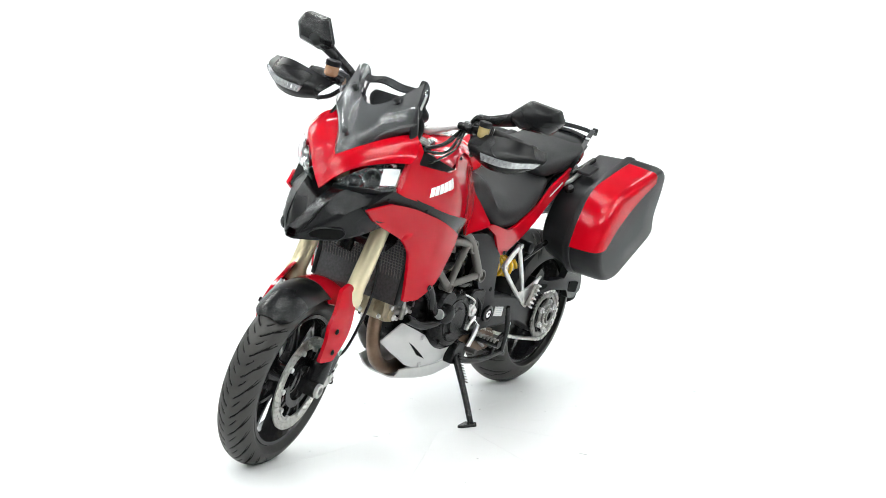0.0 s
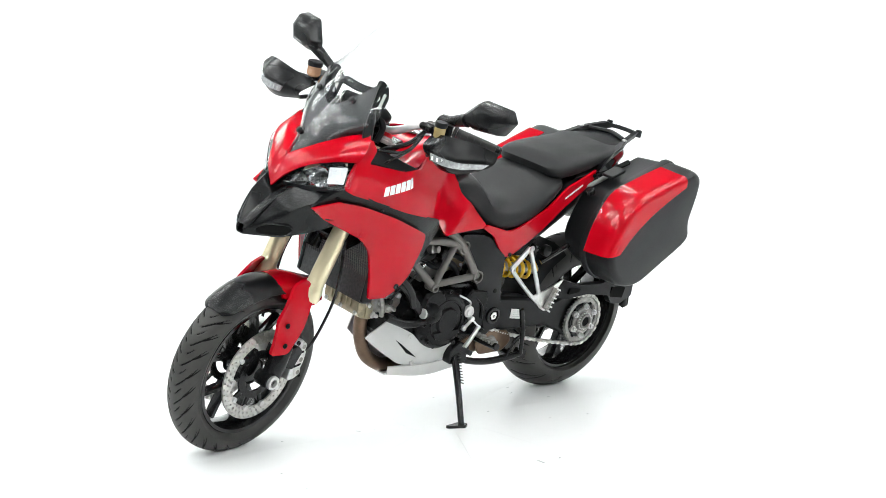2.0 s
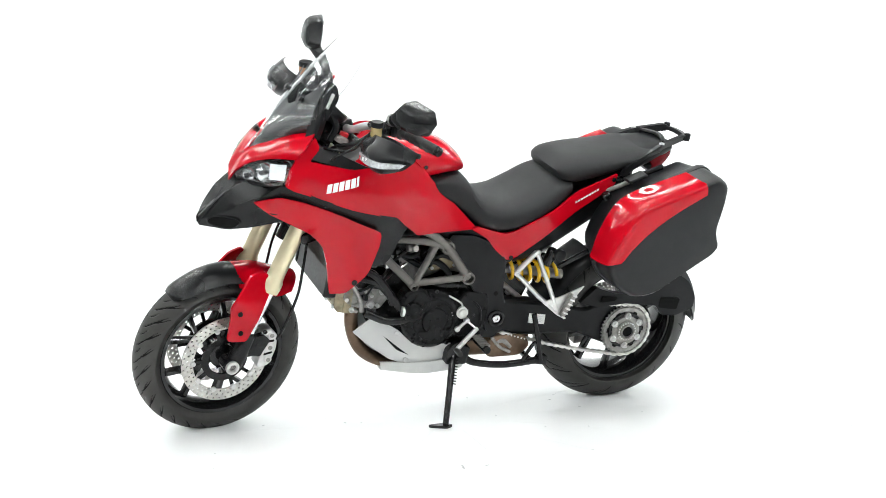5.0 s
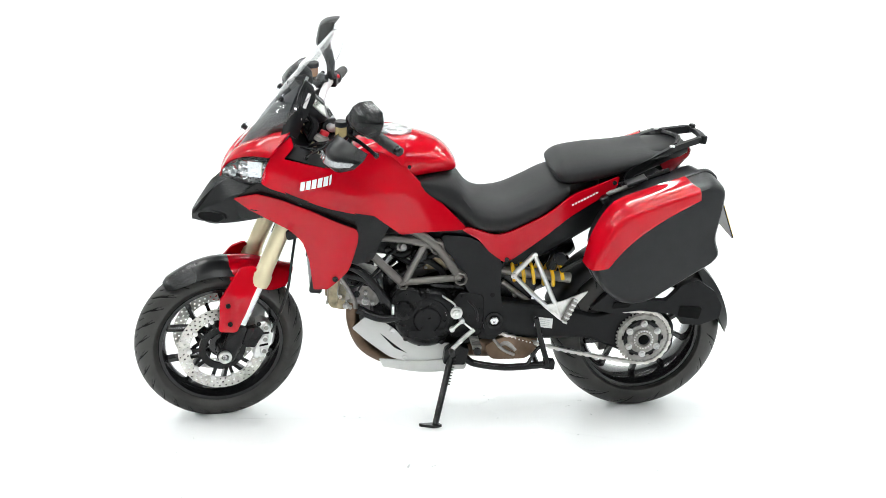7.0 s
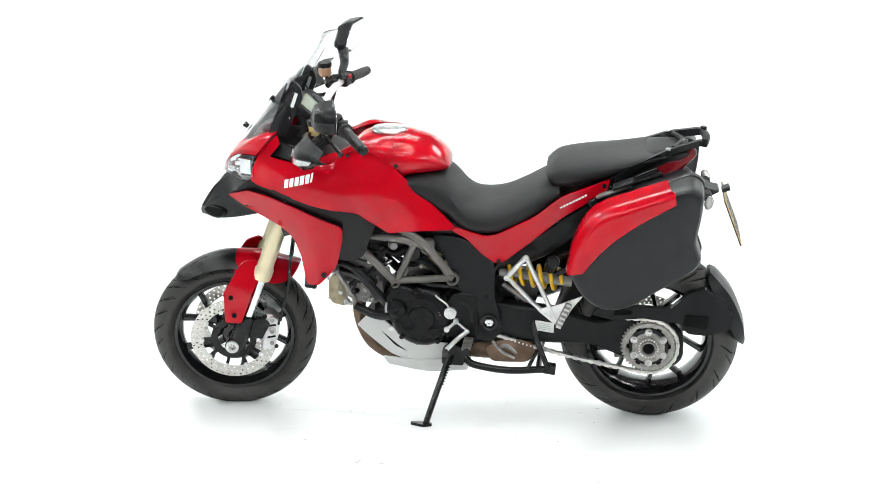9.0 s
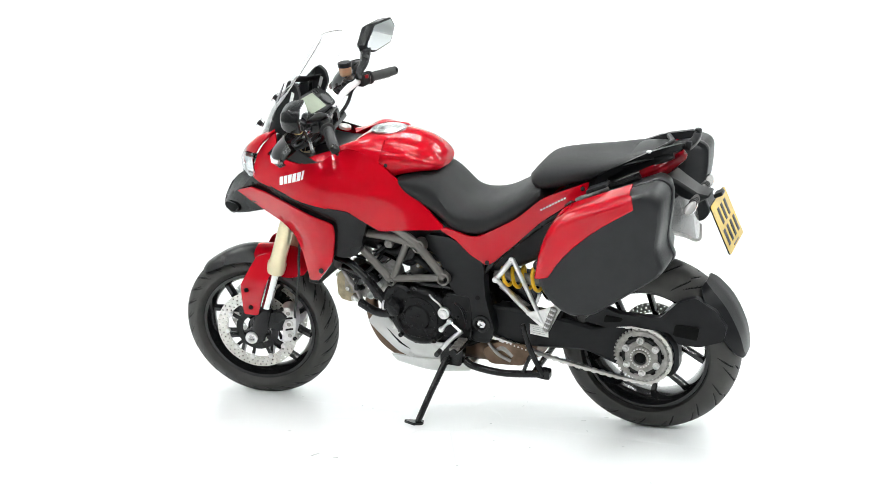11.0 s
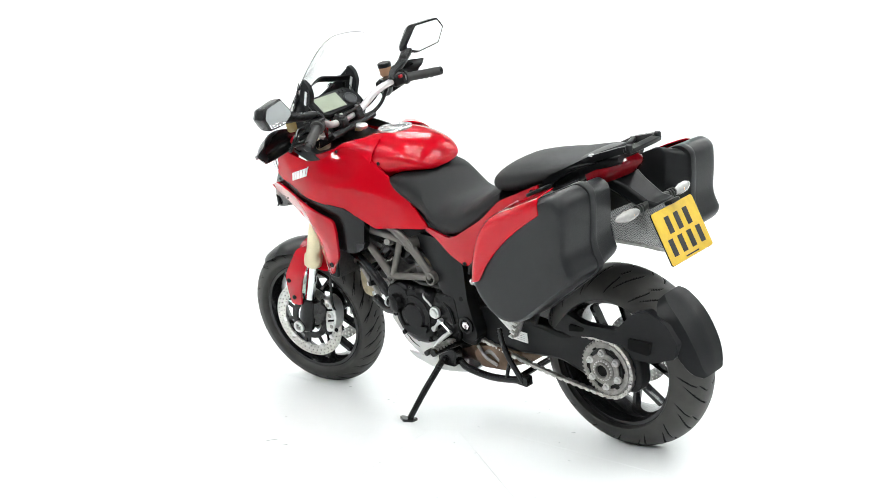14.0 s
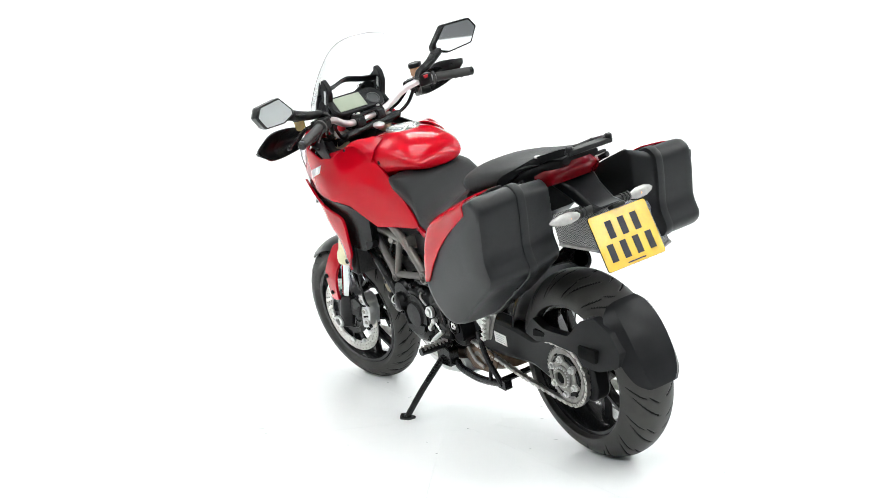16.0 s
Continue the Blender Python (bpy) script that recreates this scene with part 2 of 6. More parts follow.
def lathe(profile, centre, axis, n=48, closed=False):
    """A turned body: profile of (along, radius) about an axis through centre."""
    m = Matrix.Translation(centre) @ Vector(axis).to_track_quat("Z", "Y").to_matrix().to_4x4()
    bm = bmesh.new()
    rows = [[bm.verts.new(m @ Vector((r * math.cos(2 * math.pi * j / n), r * math.sin(2 * math.pi * j / n), a))) for j in range(n)] for a, r in profile]
    pairs = list(zip(rows[:-1], rows[1:]))
    if closed:
        pairs.append((rows[-1], rows[0]))
    for A, Bq in pairs:
        for j in range(n):
            bm.faces.new((A[j], A[(j + 1) % n], Bq[(j + 1) % n], Bq[j]))
    if not closed:
        bm.faces.new(rows[0][::-1])
        bm.faces.new(rows[-1])
    bmesh.ops.remove_doubles(bm, verts=bm.verts, dist=1e-5)
    return bm


def block(cx, cy, cz, sx, sy, sz, rx=0, ry=0, rz=0, taper=1.0):
    bm = bmesh.new()
    bmesh.ops.create_cube(bm, size=1.0)
    for v in bm.verts:
        if v.co.z > 0:
            v.co.x *= taper
            v.co.y *= taper
    return moved(bm, pose(cx, cy, cz, rx, ry, rz) @ Matrix.Diagonal((sx, sy, sz, 1)))


def bolt(p, axis=(0, -1, 0), r=0.008, h=0.006):
    return lathe([(0, r), (h * 0.8, r), (h, r * 0.8), (h, r * 0.5), (h * 0.5, r * 0.45)], p, axis, n=12)


# ---------------- the studio ----------------
def studio():
    # floor and curved back wall are one sweep
    prof = [(-3.3, 0.0), (4.5, 0.0)]
    for k in range(1, 13):
        a = math.pi / 2 * k / 12
        prof.append((4.5 + 2.0 * math.sin(a), 2.0 - 2.0 * math.cos(a)))
    prof.append((6.5, 5.0))
    bm = bmesh.new()
    top = [[bm.verts.new((x, y, z)) for x in (-8.0, 8.0)] for y, z in prof]
    low = [[bm.verts.new((x, y + (0.1 if z > 0.01 else 0.0), z - (0.1 if z < 4.9 else 0.0))) for x in (-8.0, 8.0)] for y, z in prof]
    for a, b in zip(top[:-1], top[1:]):
        bm.faces.new((a[0], a[1], b[1], b[0]))
    for a, b in zip(low[:-1], low[1:]):
        bm.faces.new((a[1], a[0], b[0], b[1]))
    for k in (0, 1):
        for i in range(len(top) - 1):
            bm.faces.new((top[i][k], top[i + 1][k], low[i + 1][k], low[i][k]))
    bm.faces.new((top[0][0], top[0][1], low[0][1], low[0][0]))
    bm.faces.new((top[-1][0], top[-1][1], low[-1][1], low[-1][0]))
    ob = part("floor", bm, WHITE, None)
    tagged(ob, "seamless white painted studio floor sweeping up into the back wall", "floor", kind="structure")
    # unseen dark floor, added to cut white reflections in the bike's panels
    tagged(part("floor_south", block(0, -6.15, -0.055, 16.0, 5.698, 0.1), DARKWALL, None), "unseen dark grey floor beside the white sweep, added to keep white reflections off the bike", "floor", kind="structure")
    # unseen side walls; their grey sets the fill and reflections on the bike
    for name, c, s in (("wall_west", (-8.05, -1.25, 2.5), (0.1, 15.6, 5.2)), ("wall_east", (8.05, -1.25, 2.5), (0.1, 15.6, 5.2))):
        tagged(part(name, block(*c, *s), GREYWALL, None), "unseen plain wall, light grey to limit fill light on the bike", "wall", kind="structure")
    tagged(part("wall_south", block(0, -9.05, 2.5, 16.0, 0.1, 5.2), DARKWALL, None), "plain dark grey studio wall", "wall", kind="structure")
    tagged(part("ceiling", block(0, -1.25, 5.05, 16.2, 15.7, 0.1), DARKWALL, None), "plain dark grey studio ceiling", "ceiling", kind="structure")


def tube_bank():
    """A ceiling fixture: four fluorescent tubes under battens, on two rails."""
    e = new("ceiling_light")
    tagged(e, "ceiling fixture of four bare fluorescent tubes on narrow battens", "light", "tube banks under the ceiling")
    for x in (-0.5, 0.5):
        part("rail", block(x, 0, 0.10, 0.04, 1.6, 0.03), HOUSING, e, bev=0.006)
        part("hanger", tube([(x, 0, 0.11), (x, 0, 0.602)], 0.006, 8, False), HOUSING, e)
    for i in range(4):
        y = -0.69 + 0.46 * i
        part("batten", block(0, y, 0.055, 1.86, 0.05, 0.05), HOUSING, e, bev=0.008)
        part("fluorescent_tube", tube([(-0.9, y, -0.02), (0.9, y, -0.02)], 0.022, 10, False), TUBE, e)
    return e


studio()
first = tube_bank()
first.location = (-3.2, -3.4, 4.4)
# six outer banks, x -6.2 and 6.2, are added to soften the floor shadow
for bx, by in ((0.0, -3.4), (3.2, -3.4), (-3.2, -0.6), (0.0, -0.6), (3.2, -0.6), (-3.2, 2.4), (0.0, 2.4), (3.2, 2.4), (-6.2, -3.4), (6.2, -3.4), (-6.2, -0.6), (6.2, -0.6), (-6.2, 2.4), (6.2, 2.4), (-3.2, -6.4), (0.0, -6.4), (3.2, -6.4)):
    copy_thing(first, pose(bx, by, 4.4))

# turntable let into the floor, with its scuffs
turntable = new("turntable")
tagged(turntable, "white painted round turntable set nearly flush in the floor", "turntable")
SEAM_ANGLE, RIM, HUB = 24.0, 2.70, 0.20


def sector(a0, a1):
    """One white deck panel of the turntable, from the hub plate to the rim."""
    n = 10
    bm = bmesh.new()
    rows = []
    for r, gap in ((HUB + 0.0004, 0.0004), (RIM, 0.0004)):
        d = gap / r
        rows.append([[bm.verts.new((r * math.cos(a), r * math.sin(a), z)) for a in [a0 + d + (a1 - a0 - 2 * d) * k / n for k in range(n + 1)]] for z in (-0.001, 0.0035)])
    (il, iu), (ol, ou) = rows
    for k in range(n):
        bm.faces.new((iu[k], ou[k], ou[k + 1], iu[k + 1]))
        bm.faces.new((ol[k], ol[k + 1], ou[k + 1], ou[k]))
        bm.faces.new((il[k + 1], il[k], iu[k], iu[k + 1]))
    bm.faces.new((il[0], ol[0], ou[0], iu[0]))
    bm.faces.new((ol[n], il[n], iu[n], ou[n]))
    return bm


for k in range(12):
    part("deck_panel", sector(radians(SEAM_ANGLE + 30 * k), radians(SEAM_ANGLE + 30 * k + 30)), DISC, turntable)
part("hub_plate", lathe([(-0.001, HUB - 0.0002), (0.0035, HUB - 0.0002), (0.0036, 0.0)], (0, 0, 0), (0, 0, 1), 64), DISC, turntable, "white round hub plate")


def scuffs():
    """Small dark specks and short scratches in the white paint."""
    rnd = random.Random(4)
    spots = [(-0.21, -0.66, 0.010), (-0.66, 0.13, 0.006), (-0.96, -0.39, 0.006), (-0.13, -0.67, 0.006), (-0.32, 0.04, 0.006), (0.18, -0.03, 0.005), (0.42, -0.31, 0.006)]
    for i in range(34):
        a, r = rnd.uniform(0, 6.28), rnd.uniform(0.25, 1.7)
        spots.append((r * math.cos(a), r * math.sin(a), rnd.uniform(0.002, 0.005)))
    bits = []
    for x, y, q in spots:
        bits.append(moved(block(0, 0, 0, q * rnd.uniform(0.8, 4.0), q * 0.7, 0.0006), pose(x, y, 0.0039, 0, 0, rnd.uniform(0, 180))))
    return join(*bits)


sc = part("scuff", scuffs(), MARK, turntable, "small dark specks and scratches")
sc["kind"] = "stuff"


# ---------------- the motorcycle ----------------
# Built upright: x towards the tail, y to the right-hand side, z up from the ground; it then leans on its side stand.
LEAN = pose(0, 0.195, 0, 14.0)
bike = new("motorcycle")
tagged(bike, "red touring motorcycle with hard panniers leaning on its side stand", "motorcycle")

RAKE = radians(25)
AXIS = Vector((math.sin(RAKE), 0, math.cos(RAKE)))
LEG = Vector((math.sin(radians(22.5)), 0, math.cos(radians(22.5))))
FA = Vector((-0.826, 0, 0.300))
RA = Vector((0.725, 0, 0.323))
PIV = FA + Vector((0.0245, 0, -0.0114))
STEER = Matrix.Translation(PIV) @ Matrix.Rotation(radians(10), 4, AXIS) @ Matrix.Translation(-PIV)


def fork(s, y, f=0.0):
    """A point s metres up the fork from the axle, at width y, f metres forward of the legs."""
    return FA + Vector((0.018, y, 0)) + LEG * s + Vector((-LEG.z * f, 0, LEG.x * f))


def ybolt(x, y, z, r=0.008, h=0.006):
    return bolt((x, y, z), (0, -1 if y < 0 else 1, 0), r, h)


def drilled(r0, r1, rows, n, y0, y1, c):
    """A brake disc: a flat ring with rows of round holes, thin along y."""
    bm = bmesh.new()
    dr = (r1 - r0) / rows

    def pt(r, a, y):
        return bm.verts.new((c[0] + r * math.cos(a), y, c[2] + r * math.sin(a)))
    for i in range(rows):
        for j in range(n):
            rm, am = r0 + (i + 0.5) * dr, 2 * math.pi * (j + 0.5 * (i % 2)) / n
            da = math.pi / n
            sq, ho = [(-1, -1), (0, -1), (1, -1), (1, 0), (1, 1), (0, 1), (-1, 1), (-1, 0)], []
            hr = min(dr * 0.30, rm * da * 0.55)
            loops = []
            for y in (y0, y1):
                S = [pt(rm + u * dr / 2, am + v * da, y) for u, v in sq]
                H = [pt(rm + u * hr / math.hypot(u, v), am + v * hr / math.hypot(u, v) / rm, y) for u, v in sq]
                loops.append((S, H))
                for k in range(8):
                    bm.faces.new((S[k], S[(k + 1) % 8], H[(k + 1) % 8], H[k]))
            for k in range(8):
                bm.faces.new((loops[0][1][k], loops[0][1][(k + 1) % 8], loops[1][1][(k + 1) % 8], loops[1][1][k]))
            for u, ks in ((-1, (0, 7, 6)), (1, (2, 3, 4))):
                if (i == 0 and u < 0) or (i == rows - 1 and u > 0):
                    for k0, k1 in zip(ks[:-1], ks[1:]):
                        bm.faces.new((loops[0][0][k0], loops[0][0][k1], loops[1][0][k1], loops[1][0][k0]))
    bmesh.ops.remove_doubles(bm, verts=bm.verts, dist=2e-5)
    return bm


def grooved_tyre(c, R, rc, rimr, n, turn, M):
    """A tyre whose curved tread grooves are cut into its crown; a near-black second material paints the shade on the
    groove floors.
    """
    half, wall = math.radians(88), rc * 0.86
    na, nc = 1200, 72
    ph = np.linspace(-half, half, nc + 1)
    ang = 2 * np.pi * np.arange(na) / na
    A, P = np.meshgrid(ang, ph, indexing="ij")
    cut = np.zeros_like(A)
    for side in (-1, 1):
        for p0, p1, sweep, off, wide in ((0.06, 0.84, 0.34, 0.0, 0.0036), (0.34, 0.90, 0.20, 0.55, 0.0030), (0.10, 0.36, 0.10, 0.40, 0.0026)):
            q = side * P / half
            u = (q - p0) / (p1 - p0)
            inside = (u > 0) & (u < 1)
            uu = np.clip(u, 0, 1)
            period = 2 * np.pi / n
            d = A - (off + (0.5 if side > 0 else 0.0)) * period - turn * sweep * uu ** 1.35
            d = (np.abs((d + period / 2) % period - period / 2)) * (R - 0.02)
            w = wide * (0.35 + 0.60 * np.sin(np.pi * np.minimum(0.94, uu + 0.12)))
            cut = np.maximum(cut, np.where(inside, np.clip((w + 0.0012 - d) / 0.0016, 0, 1), 0))
    rad = R - rc + rc * np.cos(P) - 0.0042 * cut * np.cos(P * 0.9)
    wid = rc * np.sin(P)
    edge = [(-wall * 0.86, rimr + 0.004), (-wall * 1.02, rimr + 0.022)], [(wall * 1.02, rimr + 0.022), (wall * 0.86, rimr + 0.004)]
    ones = np.ones((na, 1))
    Y = np.hstack([ones * edge[0][0][0], ones * edge[0][1][0], wid, ones * edge[1][0][0], ones * edge[1][1][0]])
    Q = np.hstack([ones * edge[0][0][1], ones * edge[0][1][1], rad, ones * edge[1][0][1], ones * edge[1][1][1]])
    k = Y.shape[1]
    X, Z = c[0] + Q * np.cos(ang)[:, None], c[2] + Q * np.sin(ang)[:, None]
    verts = np.stack([X, Y, Z], 2).reshape(-1, 3)
    i, j = np.meshgrid(np.arange(na), np.arange(k), indexing="ij")
    i2, j2 = (i + 1) % na, (j + 1) % k
    faces = np.stack([i * k + j, i * k + j2, i2 * k + j2, i2 * k + j], 2).reshape(-1, 4)
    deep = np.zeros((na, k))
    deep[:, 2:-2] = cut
    # faces deep in a groove take the painted shade colour
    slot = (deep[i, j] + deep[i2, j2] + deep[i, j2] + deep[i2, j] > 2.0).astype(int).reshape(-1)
    me = bpy.data.meshes.new("tyre")
    verts = verts @ np.array(M.to_3x3()).T + np.array(M.translation)
    me.from_pydata(verts.tolist(), [], faces.tolist())
    me.polygons.foreach_set("use_smooth", [True] * len(me.polygons))
    me.materials.append(RUBBER)
    me.materials.append(SHADE_JOINT)
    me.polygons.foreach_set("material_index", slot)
    me.update()
    return me


def wheel(name, c, R, rc, rimr, spokes, M, label, treads):
    """Tyre and a cast spoked rim."""
    wall = rc * 0.86
    rw = wall * 0.86
    rim_prof = [(-rw, rimr + 0.010), (-rw - 0.004, rimr + 0.006), (-rw - 0.003, rimr - 0.006), (-rw + 0.012, rimr - 0.014), (-rw * 0.45, rimr - 0.020), (0, rimr - 0.024), (rw * 0.45, rimr - 0.020),
                (rw - 0.012, rimr - 0.014), (rw + 0.003, rimr - 0.006), (rw + 0.004, rimr + 0.006), (rw, rimr + 0.010), (0, rimr - 0.004)]
    bms = [lathe(rim_prof, c, (0, 1, 0), 72, closed=True), lathe([(-0.055, 0.030), (-0.05, 0.045), (0.05, 0.045), (0.055, 0.030)], c, (0, 1, 0), 32)]
    spk_bms = []
    for i in range(spokes):
        for d in (-1, 1):
            a0 = 2 * math.pi * i / spokes
            a1 = a0 + d * math.pi / spokes * 0.50
            am = a0 + d * 0.03
            p = [Vector((c[0] + r * math.cos(a), 0, c[2] + r * math.sin(a))) for r, a in ((0.035, a0), (rimr * 0.42, am), (rimr - 0.017, a1))]
            secs = []
            for q, (pp, aa) in enumerate(zip(p, (a0, am, a1))):
                t = Vector((-math.sin(aa), 0, math.cos(aa)))
                w, dpt = (0.013, 0.009, 0.011)[q], (0.024, 0.018, 0.016)[q]
                secs.append([tuple(pp + t * w * 0.7 + Vector((0, -dpt, 0))), tuple(pp + t * w), tuple(pp + t * w * 0.7 + Vector((0, dpt, 0))), tuple(pp - t * w * 0.7 + Vector((0, dpt, 0))), tuple(pp - t * w), tuple(pp - t * w * 0.7 + Vector((0, -dpt, 0)))])
            spk_bms.append(rings(secs, 6))
    ob = part(name, moved(join(*bms), M), BLACKG, bike, label)
    for b in spk_bms:
        part("spoke", moved(b, M), BLACKG, ob)
    tyre = new("tyre", grooved_tyre(c, R, rc, rimr, treads, -1 if name[0] == "f" else 1, M))
    tyre.parent = ob
    tyre["label"] = "black road tyre with worn curved tread grooves, shade painted on their floors"
    return ob


I4 = Matrix.Identity(4)
front_wheel = wheel("front_wheel", FA, 0.307, 0.062, 0.219, 5, STEER, "gloss black cast front wheel", 28)
rear_wheel = wheel("rear_wheel", RA, 0.323, 0.098, 0.219, 5, I4, "gloss black cast rear wheel", 16)

# front brakes
for s in (-1, 1):
    d = part("brake_disc", moved(drilled(0.118, 0.160, 3, 42, s * 0.070, s * 0.0755, FA), STEER), STEEL, front_wheel, "drilled steel brake disc")
    car = [lathe([(-0.004, 0.085), (0.004, 0.085), (0.004, 0.060), (-0.004, 0.060)], FA + Vector((0, s * 0.069, 0)), (0, 1, 0), 40, closed=True)]
    bob, arms = [], []
    for k in range(10):
        a = 2 * math.pi * k / 10
        q = FA + Vector((math.cos(a) * 0.10, s * 0.069, math.sin(a) * 0.10))
        arms.append(moved(block(0, 0, 0, 0.045, 0.007, 0.012), Matrix.Translation(q) @ Matrix.Rotation(-a, 4, "Y")))
        bob.append(lathe([(0, 0.009), (0.010, 0.009), (0.011, 0.005)], FA + Vector((math.cos(a) * 0.119, s * 0.069 - (0.003 if s < 0 else 0.003), math.sin(a) * 0.119)), (0, s, 0), 10))
    part("disc_carrier", moved(join(*car), STEER), BLACKM, d)
    for b in arms:
        part("carrier_arm", moved(b, STEER), BLACKM, d)
    for b in bob:
        part("bobbin", moved(b, STEER), ALU, d)

# fork legs, axle, clamps
for s in (-1, 1):
    y = 0.108 * s
    leg = part("fork_tube", moved(lathe([(0.285, 0.034), (0.30, 0.036), (0.325, 0.036), (0.335, 0.031), (0.36, 0.0295), (0.38, 0.030), (0.52, 0.029), (0.70, 0.028), (0.84, 0.027)], fork(0, y), LEG, 28), STEER), GOLD, bike, "champagne gold anodised fork tube")
    part("slider", moved(lathe([(0.06, 0.0215), (0.29, 0.0215)], fork(0, y), LEG, 24), STEER), CHROME, leg, "chromed fork slider")
    lug = [lathe([(-0.03, 0.020), (-0.02, 0.030), (0.05, 0.034), (0.115, 0.030), (0.125, 0.024)], fork(0, y), LEG, 20),
           lathe([(-0.030, 0.027), (0.026, 0.027), (0.030, 0.020)], FA + Vector((0, y, 0)), (0, s, 0), 24)]
    lug.append(slab([(FA.x + 0.01, FA.z + 0.05), (FA.x + 0.11, FA.z + 0.015), (FA.x + 0.145, FA.z + 0.075), (FA.x + 0.12, FA.z + 0.10), (FA.x + 0.05, FA.z + 0.09)], y - 0.012, y + 0.012))
    part("axle_lug", moved(join(*lug), STEER), BLACKM, leg, bev=0.002)
    nut = lathe([(0, 0.024), (0.010, 0.024), (0.012, 0.021), (0.012, 0.014), (0.002, 0.013)], FA + Vector((0, s * 0.136, 0)), (0, s, 0), 28)
    part("axle_nut", moved(nut, STEER), ALU, leg, "bare aluminium axle nut")
    cal = slab([(FA.x + 0.105, FA.z - 0.035), (FA.x + 0.150, FA.z - 0.030), (FA.x + 0.175, FA.z + 0.03), (FA.x + 0.178, FA.z + 0.085), (FA.x + 0.150, FA.z + 0.115), (FA.x + 0.115, FA.z + 0.105), (FA.x + 0.125, FA.z + 0.05)], s * 0.052, s * 0.108, 0.014)
    cal = join(cal, *[lathe([(0, 0.015), (0.008, 0.015), (0.010, 0.011)], (FA.x + 0.145 + 0.004 * k, s * 0.105, FA.z - 0.005 + 0.047 * k), (0, s, 0), 16) for k in range(3)])
    bc = part("brake_caliper", moved(cal, STEER), ALU, bike, "silver radial brake caliper", bev=0.004)
    for k in range(3):
        part("piston_port", moved(lathe([(0, 0.0085), (0.0018, 0.008)], (FA.x + 0.145 + 0.004 * k, s * 0.1148, FA.z - 0.005 + 0.047 * k), (0, s, 0), 14), STEER), ALUD, bc)
    # near-black patches paint the shade in the caliper slots
    part("caliper_slot_shade", moved(slab([(FA.x + 0.128, FA.z + 0.012), (FA.x + 0.160, FA.z + 0.016), (FA.x + 0.160, FA.z + 0.024), (FA.x + 0.130, FA.z + 0.020)], s * 0.100, s * 0.1092, 0.002), STEER), SHADE_JOINT, bc)
    part("caliper_slot_shade", moved(slab([(FA.x + 0.132, FA.z + 0.060), (FA.x + 0.166, FA.z + 0.062), (FA.x + 0.165, FA.z + 0.070), (FA.x + 0.134, FA.z + 0.068)], s * 0.100, s * 0.1092, 0.002), STEER), SHADE_JOINT, bc)
    for dx, dz in ((0.160, -0.022), (0.128, 0.104)):
        part("caliper_bolt", moved(ybolt(FA.x + dx, s * 0.106, FA.z + dz, 0.008, 0.007), STEER), BLACKM, bc)
part("lower_triple_clamp", moved(slab([(-0.60, 0.735), (-0.50, 0.76), (-0.51, 0.80), (-0.61, 0.775)], -0.14, 0.14, 0.01), STEER), BLACKM, bike, bev=0.006)
part("upper_triple_clamp", moved(slab([(-0.505, 1.045), (-0.405, 1.085), (-0.415, 1.11), (-0.515, 1.075)], -0.135, 0.135, 0.01), STEER), BLACKM, bike, bev=0.006)
part("steering_stem", moved(tube([tuple(fork(0.45, 0, -0.03)), tuple(fork(0.86, 0, -0.03))], 0.028), STEER), BLACKM, bike)

# front mudguard with red leg guards
def fender_curve(a, w, R, sag):
    """Across the tyre at angle a (degrees from straight up, forward positive)."""
    out = []
    for k in range(-4, 5):
        u = k / 4
        r = R - sag * abs(u) ** 2.4
        out.append((FA.x - r * math.sin(radians(a)), w * u, FA.z + r * math.cos(radians(a))))
    return out


part("front_mudguard", moved(skin([fender_curve(39, 0.040, 0.3135, 0.014), fender_curve(33, 0.066, 0.318, 0.026), fender_curve(15, 0.077, 0.323, 0.034), fender_curve(-2, 0.081, 0.329, 0.038), fender_curve(-22, 0.080, 0.336, 0.04)], 18, 18, 0.005), STEER), SATIN, bike, "satin black front mudguard")
part("mudguard_rear_section", moved(skin([fender_curve(-6, 0.088, 0.330, 0.05), fender_curve(-20, 0.098, 0.345, 0.07), fender_curve(-36, 0.10, 0.362, 0.075), fender_curve(-44, 0.085, 0.385, 0.055)], 18, 14, 0.006), STEER), RED, bike, "glossy red rear section of the front mudguard")
gl = panel([(-0.845, 0.395), (-0.838, 0.52), (-0.80, 0.575), (-0.765, 0.625), (-0.715, 0.640), (-0.688, 0.60), (-0.728, 0.53), (-0.766, 0.44), (-0.782, 0.396)], [(-0.84, 0.40, 0.128), (-0.77, 0.40, 0.146), (-0.84, 0.55, 0.118), (-0.76, 0.53, 0.148), (-0.78, 0.62, 0.105), (-0.70, 0.60, 0.125), (-0.80, 0.48, 0.146)], 0.012, 0.012, 0.022)
gr = mirrored(gl)
for b, s in ((gl, -1), (gr, 1)):
    g = part("fork_guard", moved(b, STEER), RED, bike, "glossy red fork leg guard", bev=0.003)
    for x, z in ((-0.812, 0.505), (-0.806, 0.432)):
        # near-black studs paint the shade of the recessed bolt holes
        part("guard_hole_shade", moved(ybolt(x, s * 0.143, z, 0.009, 0.005), STEER), SHADE_JOINT, g)


# ---------------- bodywork ----------------
def both(name, bm, material, label="", bev=0.0, parent=None, angle=38):
    r = part(name, mirrored(bm), material, parent or bike, label, bev, angle)
    l = part(name, bm, material, parent or bike, label, bev, angle)
    return l, r


